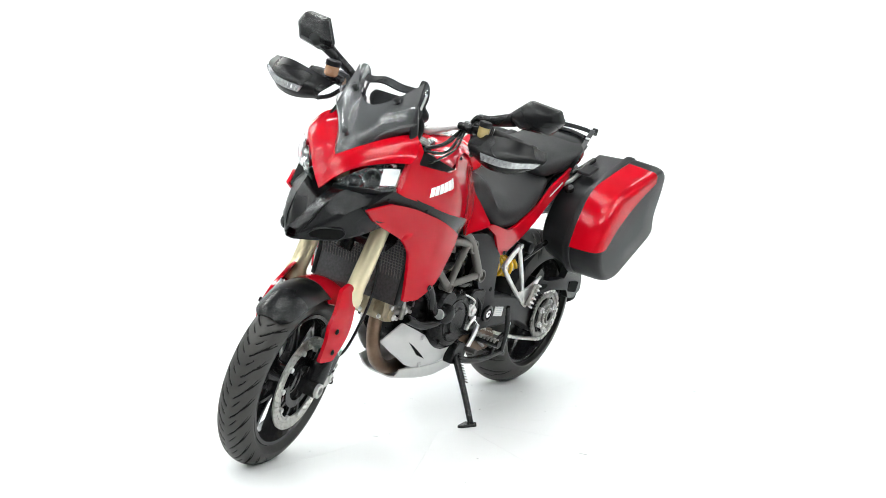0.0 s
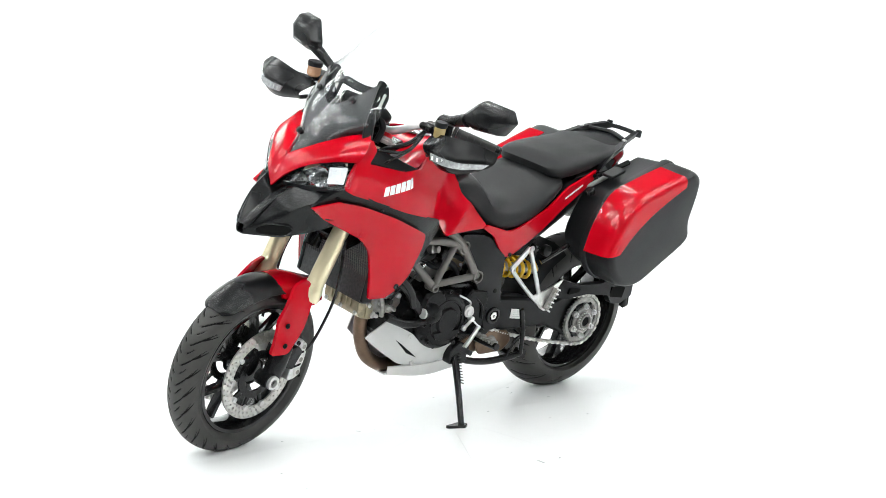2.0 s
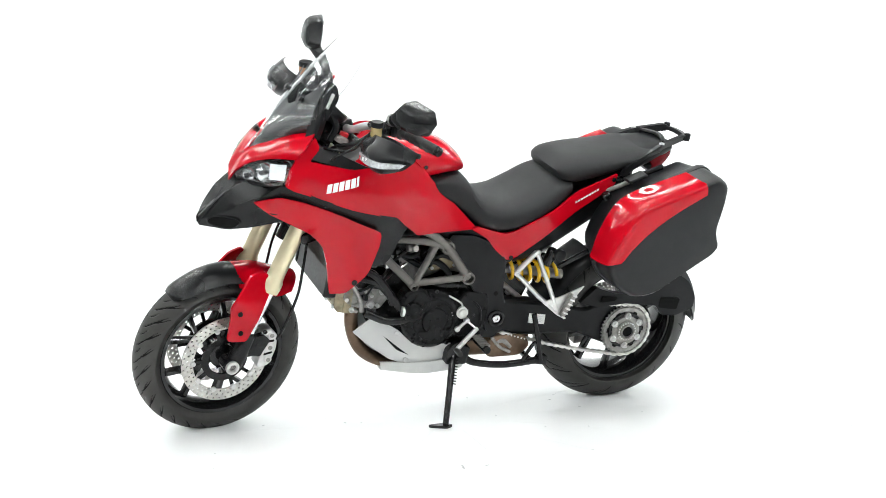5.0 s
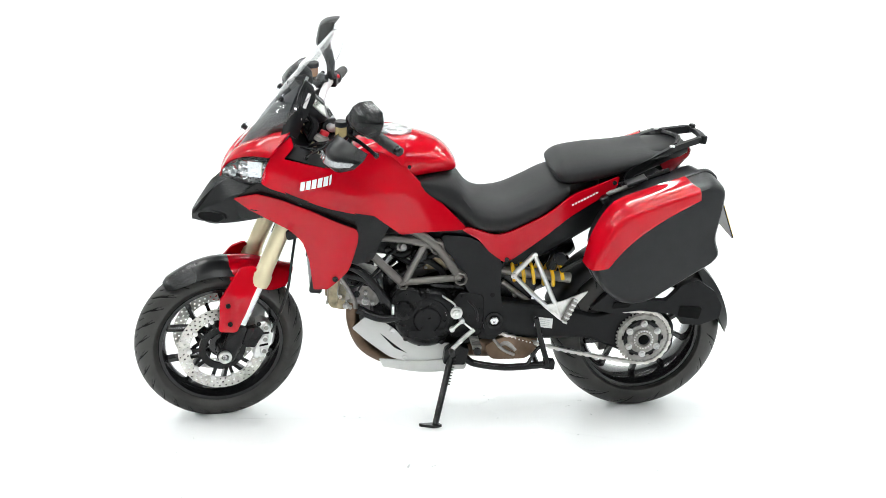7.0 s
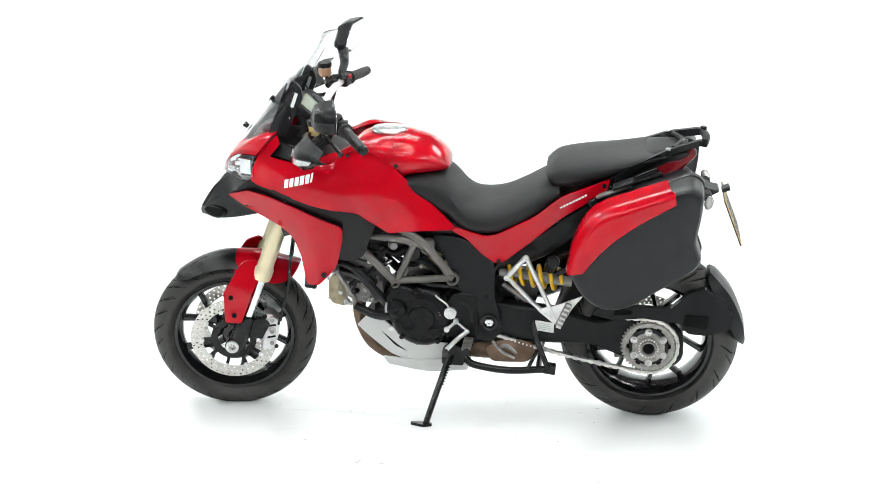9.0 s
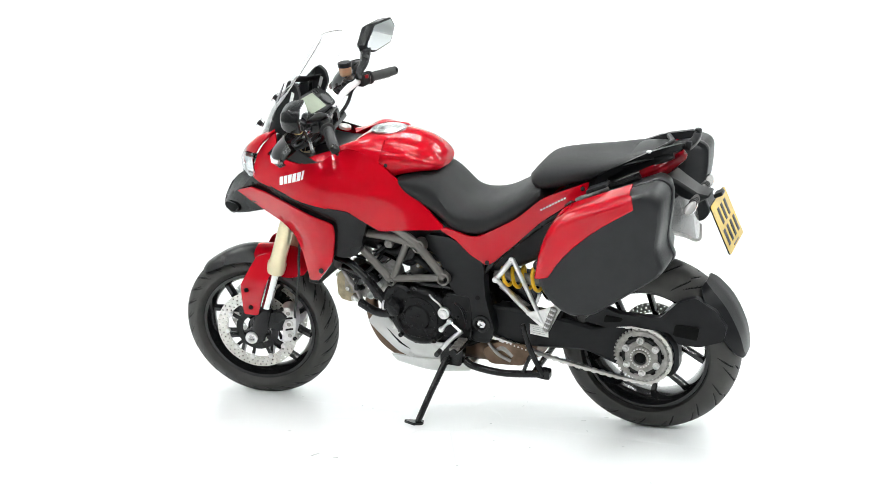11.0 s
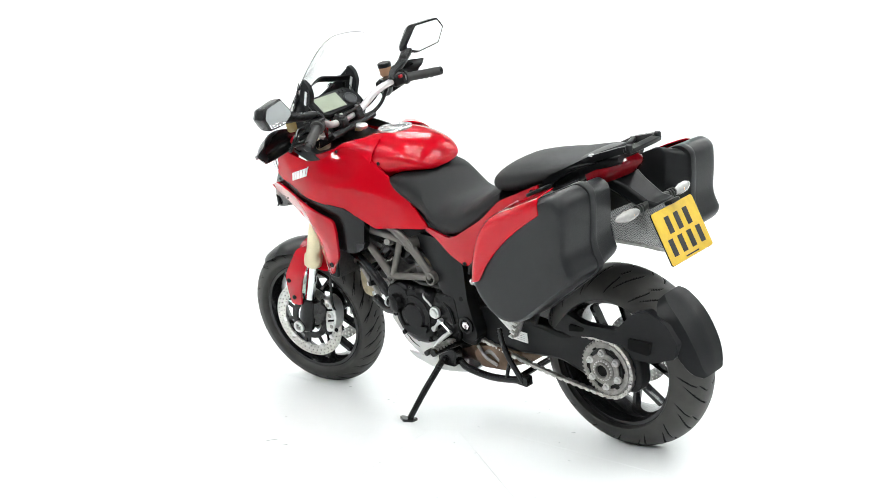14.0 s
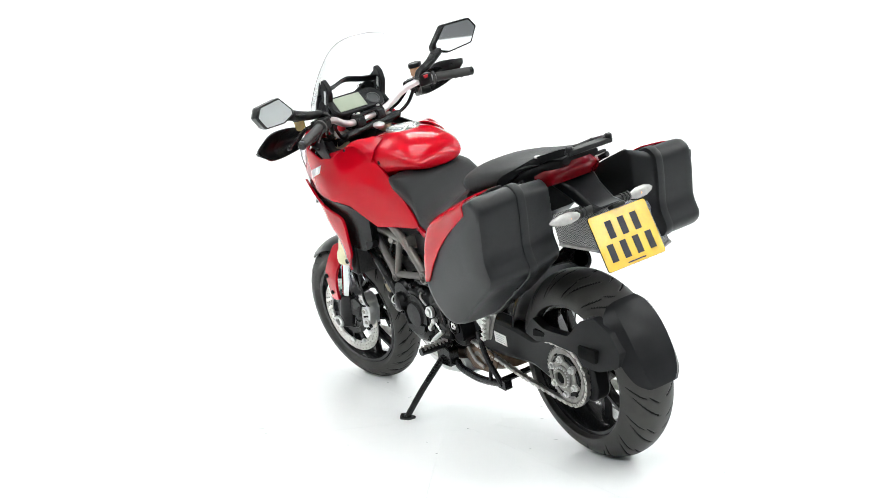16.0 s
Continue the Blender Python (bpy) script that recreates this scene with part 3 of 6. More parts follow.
SIDE = [(-0.67, 0.99, 0.192), (-0.62, 0.955, 0.216), (-0.54, 0.955, 0.240), (-0.425, 0.985, 0.255), (-0.424, 1.02, 0.236), (-0.56, 1.10, 0.188), (-0.60, 1.04, 0.210), (-0.30, 1.055, 0.182), (-0.22, 1.03, 0.172),
        (-0.128, 0.955, 0.150), (0.04, 0.778, 0.165), (-0.18, 0.78, 0.199), (-0.28, 0.86, 0.240), (-0.45, 0.90, 0.264), (-0.30, 0.95, 0.238), (-0.17, 0.90, 0.187), (-0.565, 0.93, 0.232)]
both("side_fairing", panel([(-0.634, 1.050), (-0.61, 1.082), (-0.566, 1.118), (-0.556, 1.085), (-0.592, 1.046), (-0.45, 1.020), (-0.375, 1.025), (-0.30, 1.075, 0.03), (-0.235, 1.06, 0.03), (-0.17, 1.0), (-0.133, 0.957),
                            (0.046, 0.779), (0.028, 0.770), (-0.185, 0.768), (-0.225, 0.800), (-0.285, 0.850), (-0.45, 0.890), (-0.565, 0.925), (-0.640, 0.944), (-0.668, 0.958), (-0.656, 1.005)], SIDE, 0.008, 0.008, 0.016), RED, "glossy red side fairing", 0.003)

# fuel tank
tank = [oval(-0.345, 0.95, 1.037, 0.12, 3.0), oval(-0.30, 0.93, 1.070, 0.158, 3.0), oval(-0.235, 0.90, 1.086, 0.165, 2.8, top=0.92), oval(-0.15, 0.93, 1.088, 0.152, 2.6, top=0.82), oval(-0.07, 0.945, 1.067, 0.138, 2.4, top=0.76), oval(-0.02, 0.950, 1.037, 0.117, 2.3, top=0.76),
        oval(0.008, 0.955, 1.007, 0.090, 2.2, top=0.8), oval(0.018, 0.962, 0.985, 0.055, 2.0)]
tk = part("fuel_tank", rings(tank, 30), RED, bike, "glossy red fuel tank")
part("filler_cap", lathe([(0, 0.064), (0.006, 0.064), (0.009, 0.060), (0.009, 0.048), (0.006, 0.046), (0.006, 0.030), (0.010, 0.028), (0.011, 0.0)], (-0.20, 0, 1.087), (0.02, 0, 1), 40), CAPALU, tk, "brushed aluminium filler cap")

both("tank_shoulder", skin([[(-0.452, -0.224, 1.020), (-0.376, -0.206, 1.026), (-0.302, -0.188, 1.064), (-0.235, -0.176, 1.050), (-0.180, -0.170, 1.005)],
                            [(-0.430, -0.190, 1.036), (-0.365, -0.174, 1.050), (-0.298, -0.164, 1.078), (-0.235, -0.158, 1.074), (-0.172, -0.154, 1.046)],
                            [(-0.395, -0.130, 1.034), (-0.345, -0.126, 1.056), (-0.292, -0.118, 1.075), (-0.232, -0.112, 1.0845), (-0.170, -0.112, 1.0800)]], 20, 10, 0.005), RED, "glossy red tank shoulder")

for s in (-1, 1):
    part("tank_screw", ybolt(-0.158, s * 0.152, 0.999, 0.007, 0.004), BLACKM, tk)
    part("tank_screw", ybolt(-0.318, s * 0.196, 1.050, 0.006, 0.004), BLACKM, tk)

# nose cowl over the headlights
both("nose_cowl", skin([[(-0.812, 0.0, 0.925), (-0.797, -0.045, 0.975), (-0.757, -0.095, 1.015), (-0.70, -0.160, 1.043), (-0.640, -0.210, 1.052)],
                        [(-0.800, 0.0, 0.960), (-0.783, -0.045, 1.000), (-0.742, -0.10, 1.038), (-0.685, -0.165, 1.068), (-0.62, -0.212, 1.078)],
                        [(-0.781, 0.0, 0.998), (-0.758, -0.040, 1.032), (-0.712, -0.086, 1.066), (-0.650, -0.146, 1.099), (-0.588, -0.192, 1.115)],
                        [(-0.760, 0.0, 1.030), (-0.722, -0.032, 1.056), (-0.672, -0.068, 1.084), (-0.618, -0.112, 1.113), (-0.563, -0.160, 1.134)]], 24, 16, 0.006), RED, "glossy red nose cowl")

# headlights
for s in (-1, 1):
    hl = skin([[(-0.801, s * 0.048, 0.962), (-0.763, s * 0.101, 1.010), (-0.706, s * 0.166, 1.042), (-0.645, s * 0.214, 1.050)],
               [(-0.801, s * 0.058, 0.955), (-0.758, s * 0.118, 0.980), (-0.711, s * 0.180, 0.995), (-0.652, s * 0.212, 1.008)],
               [(-0.789, s * 0.058, 0.941), (-0.748, s * 0.111, 0.955), (-0.706, s * 0.166, 0.952), (-0.655, s * 0.203, 0.960)]], 16, 10, 0.003)
    h = part("headlight", hl, LENS, bike, "clear headlight lens over chrome reflectors")
    h.visible_shadow = False
    bowl = skin([[(-0.785, s * 0.040, 0.958), (-0.740, s * 0.085, 1.000), (-0.69, s * 0.130, 1.030), (-0.648, s * 0.168, 1.038)],
                 [(-0.755, s * 0.030, 0.960), (-0.700, s * 0.075, 0.985), (-0.66, s * 0.120, 1.000), (-0.635, s * 0.155, 1.010)],
                 [(-0.773, s * 0.045, 0.948), (-0.735, s * 0.090, 0.952), (-0.695, s * 0.135, 0.956), (-0.668, s * 0.160, 0.966)]], 14, 10)
    part("reflector", bowl, REFL, h, "chrome reflector")
    part("position_lamp", skin([[(-0.712, s * 0.160, 1.026), (-0.664, s * 0.192, 1.030)], [(-0.712, s * 0.158, 0.972), (-0.668, s * 0.186, 0.975)]], 6, 6, 0.006), REFL, h, "faceted position lamp")
    for q, rr in (((-0.757, s * 0.088, 0.968), 0.022), ((-0.716, s * 0.130, 0.988), 0.030)):
        lamp_bowl = part("lamp", lathe([(-0.030, 0.006), (-0.022, rr * 0.55), (-0.008, rr * 0.85), (0.006, rr), (0.010, rr * 1.06), (0.006, rr * 1.10), (-0.032, rr * 0.6)], q, (-0.8, s * 0.55, 0.05), 28), CHROME, h, "polished lamp bowl")
        part("bulb", lathe([(-0.026, 0.005), (-0.004, 0.0055), (0.000, 0.004), (0.001, 0.0)], q, (-0.8, s * 0.55, 0.05), 12), SMOKE, lamp_bowl)
    part("headlight_trim", skin([[(-0.800, s * 0.046, 0.951), (-0.752, s * 0.108, 0.951), (-0.70, s * 0.158, 0.957), (-0.660, s * 0.185, 0.970)], [(-0.795, s * 0.040, 0.938), (-0.745, s * 0.105, 0.936), (-0.695, s * 0.158, 0.944), (-0.648, s * 0.190, 0.962)]], 12, 3, 0.006), BLACKP, h)

# beak
beak = [[(-0.908, 0.0, 0.802), (-0.908, -0.014, 0.804), (-0.912, -0.020, 0.790), (-0.910, -0.018, 0.772), (-0.905, 0.0, 0.768)],
        [(-0.878, 0.0, 0.838), (-0.874, -0.038, 0.852), (-0.882, -0.056, 0.812), (-0.868, -0.059, 0.776), (-0.865, 0.0, 0.770)],
        [(-0.835, 0.0, 0.872), (-0.832, -0.061, 0.900), (-0.832, -0.097, 0.850), (-0.820, -0.099, 0.782), (-0.82, 0.0, 0.772)],
        [(-0.785, 0.0, 0.905), (-0.775, -0.077, 0.940), (-0.762, -0.135, 0.895), (-0.755, -0.126, 0.795), (-0.76, 0.0, 0.775)],
        [(-0.72, 0.0, 0.930), (-0.705, -0.117, 0.952), (-0.680, -0.176, 0.925), (-0.69, -0.140, 0.810), (-0.70, 0.0, 0.778)],
        [(-0.67, 0.0, 0.93), (-0.655, -0.149, 0.958), (-0.62, -0.194, 0.945), (-0.63, -0.149, 0.825), (-0.65, 0.0, 0.78)]]
bk, _ = both("beak", skin(beak, 26, 26, 0.004, crease=True), SATIN, "satin black pointed beak")
NOSE = [(-0.893, 0.807, 0.043), (-0.876, 0.820, 0.060), (-0.803, 0.827, 0.113), (-0.784, 0.808, 0.120), (-0.818, 0.785, 0.112), (-0.888, 0.779, 0.044), (-0.845, 0.803, 0.086)]
nose_y = field(NOSE)
hole = [(-0.890, 0.800), (-0.874, 0.817), (-0.842, 0.824), (-0.805, 0.823), (-0.790, 0.809), (-0.812, 0.789), (-0.850, 0.782), (-0.882, 0.784)]
rim = fillet(hole, 0.012, 4)
for s in (-1, 1):
    # no opening: a near-black patch paints the shade inside the inlet
    nb = panel(hole, [(x, z, y + 0.002) for x, z, y in NOSE], 0.006, 0.012, 0.012)
    part("nostril", mirrored(nb) if s > 0 else nb, SHADE_JOINT, bk, "air inlet with its inner shade painted black")
    part("nostril_lip", tube([(x, s * (nose_y(x, z) + 0.002), z) for x, z in rim + rim[:1]], 0.0032, 6, False), SATIN, bk)
    part("beak_joint", tube([(-0.9095, s * 0.021, 0.784), (-0.887, s * 0.042, 0.826), (-0.860, s * 0.053, 0.866), (-0.834, s * 0.062, 0.899)], 0.0018, 6), SHADE_JOINT, bk)
    for x, y, z in ((-0.681, 0.182, 0.927), (-0.537, 0.241, 0.896)):
        part("beak_screw", ybolt(x, s * y, z, 0.006, 0.004), BLACKM, bk)

# side ducts and red wings
DUCT = [(-0.75, 0.905, 0.155), (-0.66, 0.96, 0.195), (-0.565, 0.92, 0.235), (-0.45, 0.88, 0.258), (-0.28, 0.845, 0.246), (-0.22, 0.80, 0.205), (-0.27, 0.70, 0.190), (-0.33, 0.67, 0.205), (-0.35, 0.76, 0.225), (-0.60, 0.90, 0.215)]
both("side_duct", panel([(-0.755, 0.892), (-0.70, 0.94), (-0.655, 0.972), (-0.622, 0.952), (-0.565, 0.927), (-0.45, 0.894), (-0.285, 0.853), (-0.228, 0.802), (-0.258, 0.737), (-0.280, 0.674, 0.02), (-0.33, 0.659, 0.02), (-0.40, 0.68), (-0.43, 0.80), (-0.60, 0.86), (-0.70, 0.85)], DUCT, 0.03, 0.008, 0.03), SATIN, "satin black side duct", 0.004)
WING = [(-0.764, 0.885, 0.160), (-0.68, 0.917, 0.205), (-0.60, 0.907, 0.235), (-0.49, 0.872, 0.266), (-0.394, 0.831, 0.272), (-0.336, 0.81, 0.262), (-0.37, 0.65, 0.240), (-0.417, 0.621, 0.236), (-0.488, 0.57, 0.196), (-0.500, 0.674, 0.200), (-0.523, 0.748, 0.205), (-0.571, 0.789, 0.198), (-0.70, 0.85, 0.165), (-0.47, 0.76, 0.248)]
wl, wr = both("fairing_wing", panel([(-0.762, 0.893, 0.004), (-0.682, 0.920), (-0.605, 0.910, 0.03), (-0.490, 0.874, 0.03), (-0.394, 0.831), (-0.338, 0.806, 0.02), (-0.342, 0.755), (-0.369, 0.653, 0.02), (-0.442, 0.575), (-0.490, 0.566), (-0.505, 0.674), (-0.527, 0.748, 0.03), (-0.575, 0.789), (-0.666, 0.831), (-0.710, 0.853)], WING, 0.010, 0.006, 0.03), RED, "red fairing wing", 0.003)
for w, s in ((wl, -1), (wr, 1)):
    part("wing_bolt", ybolt(-0.417, s * 0.238, 0.621, 0.010, 0.005), BLACKM, w)

# windscreen
ws = []
ws.append([(-0.762 + 1.31 * 0.138 * abs(k) / 4, 0.138 * k / 4, 1.030 + 0.727 * 0.138 * abs(k) / 4) for k in range(-4, 5)])
for u, hw in ((0.25, 0.170), (0.5, 0.178), (0.72, 0.163), (0.88, 0.137), (0.97, 0.098), (1.0, 0.05)):
    x0, z0 = -0.745 + 0.325 * u, 1.062 + 0.375 * u
    ws.append([(x0 + 0.10 * (abs(k) / 4) ** 2 * hw / 0.17 * (1 - 0.3 * u), hw * k / 4, z0 + 0.030 * (abs(k) / 4) ** 2 * (1 - u)) for k in range(-4, 5)])
screen = part("windscreen", skin(ws, 26, 30, 0.002), CLEAR, bike, "clear curved windscreen")
screen.visible_shadow = False

# seats
seat = [oval(-0.128, 0.93, 0.948, 0.150, 3.5), oval(-0.09, 0.875, 0.962, 0.158, 3.2), oval(-0.03, 0.83, 0.965, 0.160, 3.2, top=0.9), oval(0.02, 0.79, 0.942, 0.160, 3.0, top=0.85), oval(0.07, 0.748, 0.882, 0.172, 2.8, top=0.85), oval(0.12, 0.735, 0.857, 0.179, 2.8, top=0.88),
        oval(0.20, 0.742, 0.860, 0.187, 2.8, top=0.9), oval(0.28, 0.778, 0.892, 0.188, 2.8, top=0.9), oval(0.35, 0.820, 0.930, 0.182, 2.8, top=0.85), oval(0.41, 0.87, 0.950, 0.165, 2.8, top=0.8)]
part("rider_seat", rings(seat, 40), VINYL, bike, "black vinyl rider seat")
pil = [oval(0.358, 0.965, 0.964, 0.090, 2.4), oval(0.375, 0.925, 0.984, 0.140, 2.6), oval(0.41, 0.910, 1.008, 0.162, 2.8, top=0.8), oval(0.50, 0.925, 1.021, 0.165, 2.8, top=0.85), oval(0.60, 0.955, 1.027, 0.158, 2.8, top=0.88), oval(0.70, 0.995, 1.036, 0.145, 2.8, top=0.9), oval(0.77, 1.02, 1.036, 0.125, 2.6, top=0.9), oval(0.79, 1.03, 1.022, 0.10, 2.4)]
part("pillion_seat", rings(pil, 30), VINYL, bike, "black vinyl pillion seat")

# red tail panels
TAIL = [(0.03, 0.775, 0.166), (0.16, 0.745, 0.182), (0.195, 0.65, 0.158), (0.33, 0.82, 0.190), (0.32, 0.74, 0.180), (0.43, 0.90, 0.186), (0.58, 0.955, 0.168), (0.53, 0.895, 0.178)]
tl, tr = both("tail_panel", panel([(0.030, 0.770), (0.050, 0.781), (0.155, 0.752, 0.03), (0.200, 0.766), (0.331, 0.833, 0.03), (0.420, 0.905, 0.03), (0.585, 0.962), (0.575, 0.924), (0.527, 0.893, 0.03), (0.411, 0.820, 0.03), (0.314, 0.735, 0.02), (0.215, 0.652), (0.185, 0.642), (0.135, 0.682), (0.09, 0.735)], TAIL, 0.010, 0.008, 0.025), RED, "glossy red tail panel", 0.003)
for w, s in ((tl, -1), (tr, 1)):
    for x, y, z in ((0.196, 0.162, 0.655), (0.565, 0.176, 0.942)):
        part("panel_bolt", ybolt(x, s * y, z, 0.008, 0.004), BLACKM, w)

# panniers
PAN = [(0.447, 0.70, 0.04), (0.478, 0.80, 0.05), (0.545, 0.902, 0.05), (0.662, 0.955, 0.05), (0.860, 1.026, 0.035), (0.900, 1.000, 0.03), (0.896, 0.93), (0.875, 0.82), (0.898, 0.757, 0.02), (0.875, 0.727, 0.02), (0.64, 0.572, 0.05), (0.555, 0.567, 0.05), (0.485, 0.622, 0.04)]


def pannier(s):
    # the exhaust side is cut away below
    base = fillet(PAN if s < 0 else [(x, max(z, 0.672 + 0.12 * (x - 0.55))) + tuple(r) for x, z, *r in PAN], 0.03, 5)
    cx, cz = 0.68, 0.80
    secs = []
    inner = ((0.150, 0.82, 0.008), (0.156, 0.86, 0.008), (0.250, 0.935, 0.0)) if s < 0 else ((0.215, 0.66, 0.075), (0.220, 0.70, 0.070), (0.256, 0.90, 0.012))
    for y, k, dz in inner + ((0.262, 0.945, 0), (0.2635, 0.992, 0), (0.268, 1.0, 0), (0.288, 1.0, 0), (0.292, 0.994, 0), (0.2935, 0.976, 0), (0.34, 0.976, 0), (0.385, 0.972, 0), (0.404, 0.962, 0), (0.416, 0.944, 0), (0.423, 0.915, 0), (0.425, 0.86, 0), (0.426, 0.4, 0)):
        secs.append([(cx + (x - cx) * k, s * (y + 0.03 * (x - cx) * (y > 0.3)), cz + (z - cz) * k + dz) for x, z in base])
    D = Matrix.Translation((0, 0, -0.034)) @ Matrix.Diagonal((1, 0.95, 1, 1)) if s > 0 else Matrix.Identity(4)
    e = part("pannier", moved(rings(secs), D), GREYP, bike, "hard dark grey and red side pannier")
    sk = skin([[(0.438, s * 0.298, 0.697), (0.469, s * 0.298, 0.812), (0.535, s * 0.298, 0.914), (0.66, s * 0.303, 0.968), (0.775, s * 0.312, 1.010)],
               [(0.440, s * 0.355, 0.699), (0.471, s * 0.365, 0.811), (0.540, s * 0.378, 0.910), (0.665, s * 0.390, 0.963), (0.785, s * 0.398, 1.005)],
               [(0.449, s * 0.400, 0.702), (0.482, s * 0.406, 0.800), (0.547, s * 0.410, 0.900), (0.668, s * 0.414, 0.954), (0.797, s * 0.420, 1.001)],
               [(0.464, s * 0.416, 0.706), (0.496, s * 0.419, 0.797), (0.557, s * 0.423, 0.890), (0.672, s * 0.427, 0.943), (0.800, s * 0.431, 0.990)],
               [(0.480, s * 0.4225, 0.710), (0.515, s * 0.4235, 0.788), (0.572, s * 0.4255, 0.868), (0.680, s * 0.4290, 0.922), (0.802, s * 0.4325, 0.976)],
               [(0.503, s * 0.4230, 0.714), (0.545, s * 0.4245, 0.770), (0.60, s * 0.4260, 0.825), (0.685, s * 0.4290, 0.890), (0.803, s * 0.4325, 0.960)]], 26, 24, 0.004)
    part("pannier_cover", moved(sk, D), RED, e, "glossy red pannier cover", 0.002)
    return e


panniers = [pannier(-1), pannier(1)]


# ---------------- engine, frame and running gear ----------------
crank = rings([oval(-0.27, 0.36, 0.46, 0.085, 3), oval(-0.22, 0.31, 0.52, 0.12, 3), oval(-0.10, 0.28, 0.56, 0.140, 3.5), oval(0.05, 0.28, 0.57, 0.140, 3.5), oval(0.15, 0.31, 0.54, 0.125, 3.5), oval(0.20, 0.36, 0.48, 0.10, 3)], 16)
eng = part("engine", crank, ENGINE, bike, "black twin-cylinder engine")
for s in (-1, 1):
    part("engine_cover", join(lathe([(0, 0.118), (0.025, 0.116), (0.042, 0.104), (0.050, 0.088), (0.052, 0.050), (0.060, 0.046), (0.062, 0.0)], (-0.085, s * 0.128, 0.435), (0, s, 0), 48),
                              lathe([(0, 0.062), (0.05, 0.060), (0.060, 0.050), (0.062, 0.0)], (-0.155, s * 0.120, 0.500), (0, s, 0), 32)), ENGINE, eng, "round black engine cover", 0.002)
    part("gearbox_cover", slab([(0.00, 0.36), (0.11, 0.35), (0.125, 0.45), (0.12, 0.525), (0.03, 0.535), (-0.01, 0.47)], s * 0.12, s * 0.168, 0.02), ENGINE, eng, bev=0.006)
    for x, z in ((-0.02, 0.455), (-0.185, 0.50), (-0.16, 0.36), (-0.03, 0.345), (-0.085, 0.545), (-0.19, 0.43)):
        part("cover_bolt", ybolt(x, s * 0.172, z, 0.009, 0.007), ALU if x == -0.02 else BLACKM, eng)
part("slave_cylinder", lathe([(0, 0.022), (0.012, 0.022), (0.014, 0.016), (0.020, 0.015), (0.022, 0.008), (0.016, 0.0)], (0.020, -0.170, 0.458), (0, -1, 0), 28), ALU, eng, "bare aluminium clutch slave cylinder")
part("bleed_line", tube([(0.015, -0.185, 0.485), (0.008, -0.19, 0.50), (-0.015, -0.185, 0.515), (-0.04, -0.16, 0.525)], 0.0035), ALU, eng)
# cylinders with cooling jackets
cyl1 = [oval(-0.235, 0.43, 0.545, 0.085, 4), oval(-0.30, 0.445, 0.575, 0.090, 4), oval(-0.345, 0.45, 0.59, 0.092, 4), oval(-0.385, 0.47, 0.59, 0.075, 4)]
fc = part("front_cylinder", rings(cyl1, 10), ALUD, eng, "grey cast front cylinder", 0.004)
for s in (-1, 1):
    for x, z, r in ((-0.345, 0.535, 0.020), (-0.30, 0.475, 0.014), (-0.26, 0.52, 0.010), (-0.37, 0.46, 0.012), (-0.30, 0.56, 0.008)):
        part("cylinder_boss", lathe([(0, r), (0.012, r), (0.015, r * 0.7), (0.010, r * 0.4)], (x, s * 0.088, z), (0, s, 0), 18), ALU, fc)
    part("regulator", slab([(-0.405, 0.45), (-0.375, 0.445), (-0.365, 0.56), (-0.395, 0.57)], s * 0.06, s * 0.098, 0.008), OLIVE, fc, "", 0.004)
hc = part("head_cover", slab([(-0.384, 0.446), (-0.424, 0.452), (-0.437, 0.478), (-0.435, 0.535), (-0.422, 0.563), (-0.384, 0.570)], -0.094, 0.094, 0.010), OLIVE, eng, "brownish cast cylinder head cover", 0.005)
for y in (-0.080, 0.0, 0.080):
    for z in (0.470, 0.545):
        part("head_screw", bolt((-0.434, y, z), (-1, 0, 0), 0.008, 0.007), ALU, hc)
for k in range(5):
    part("head_rib", block(-0.438, -0.052 + 0.026 * k, 0.507, 0.008, 0.006, 0.050), OLIVE, hc, "", 0.002)
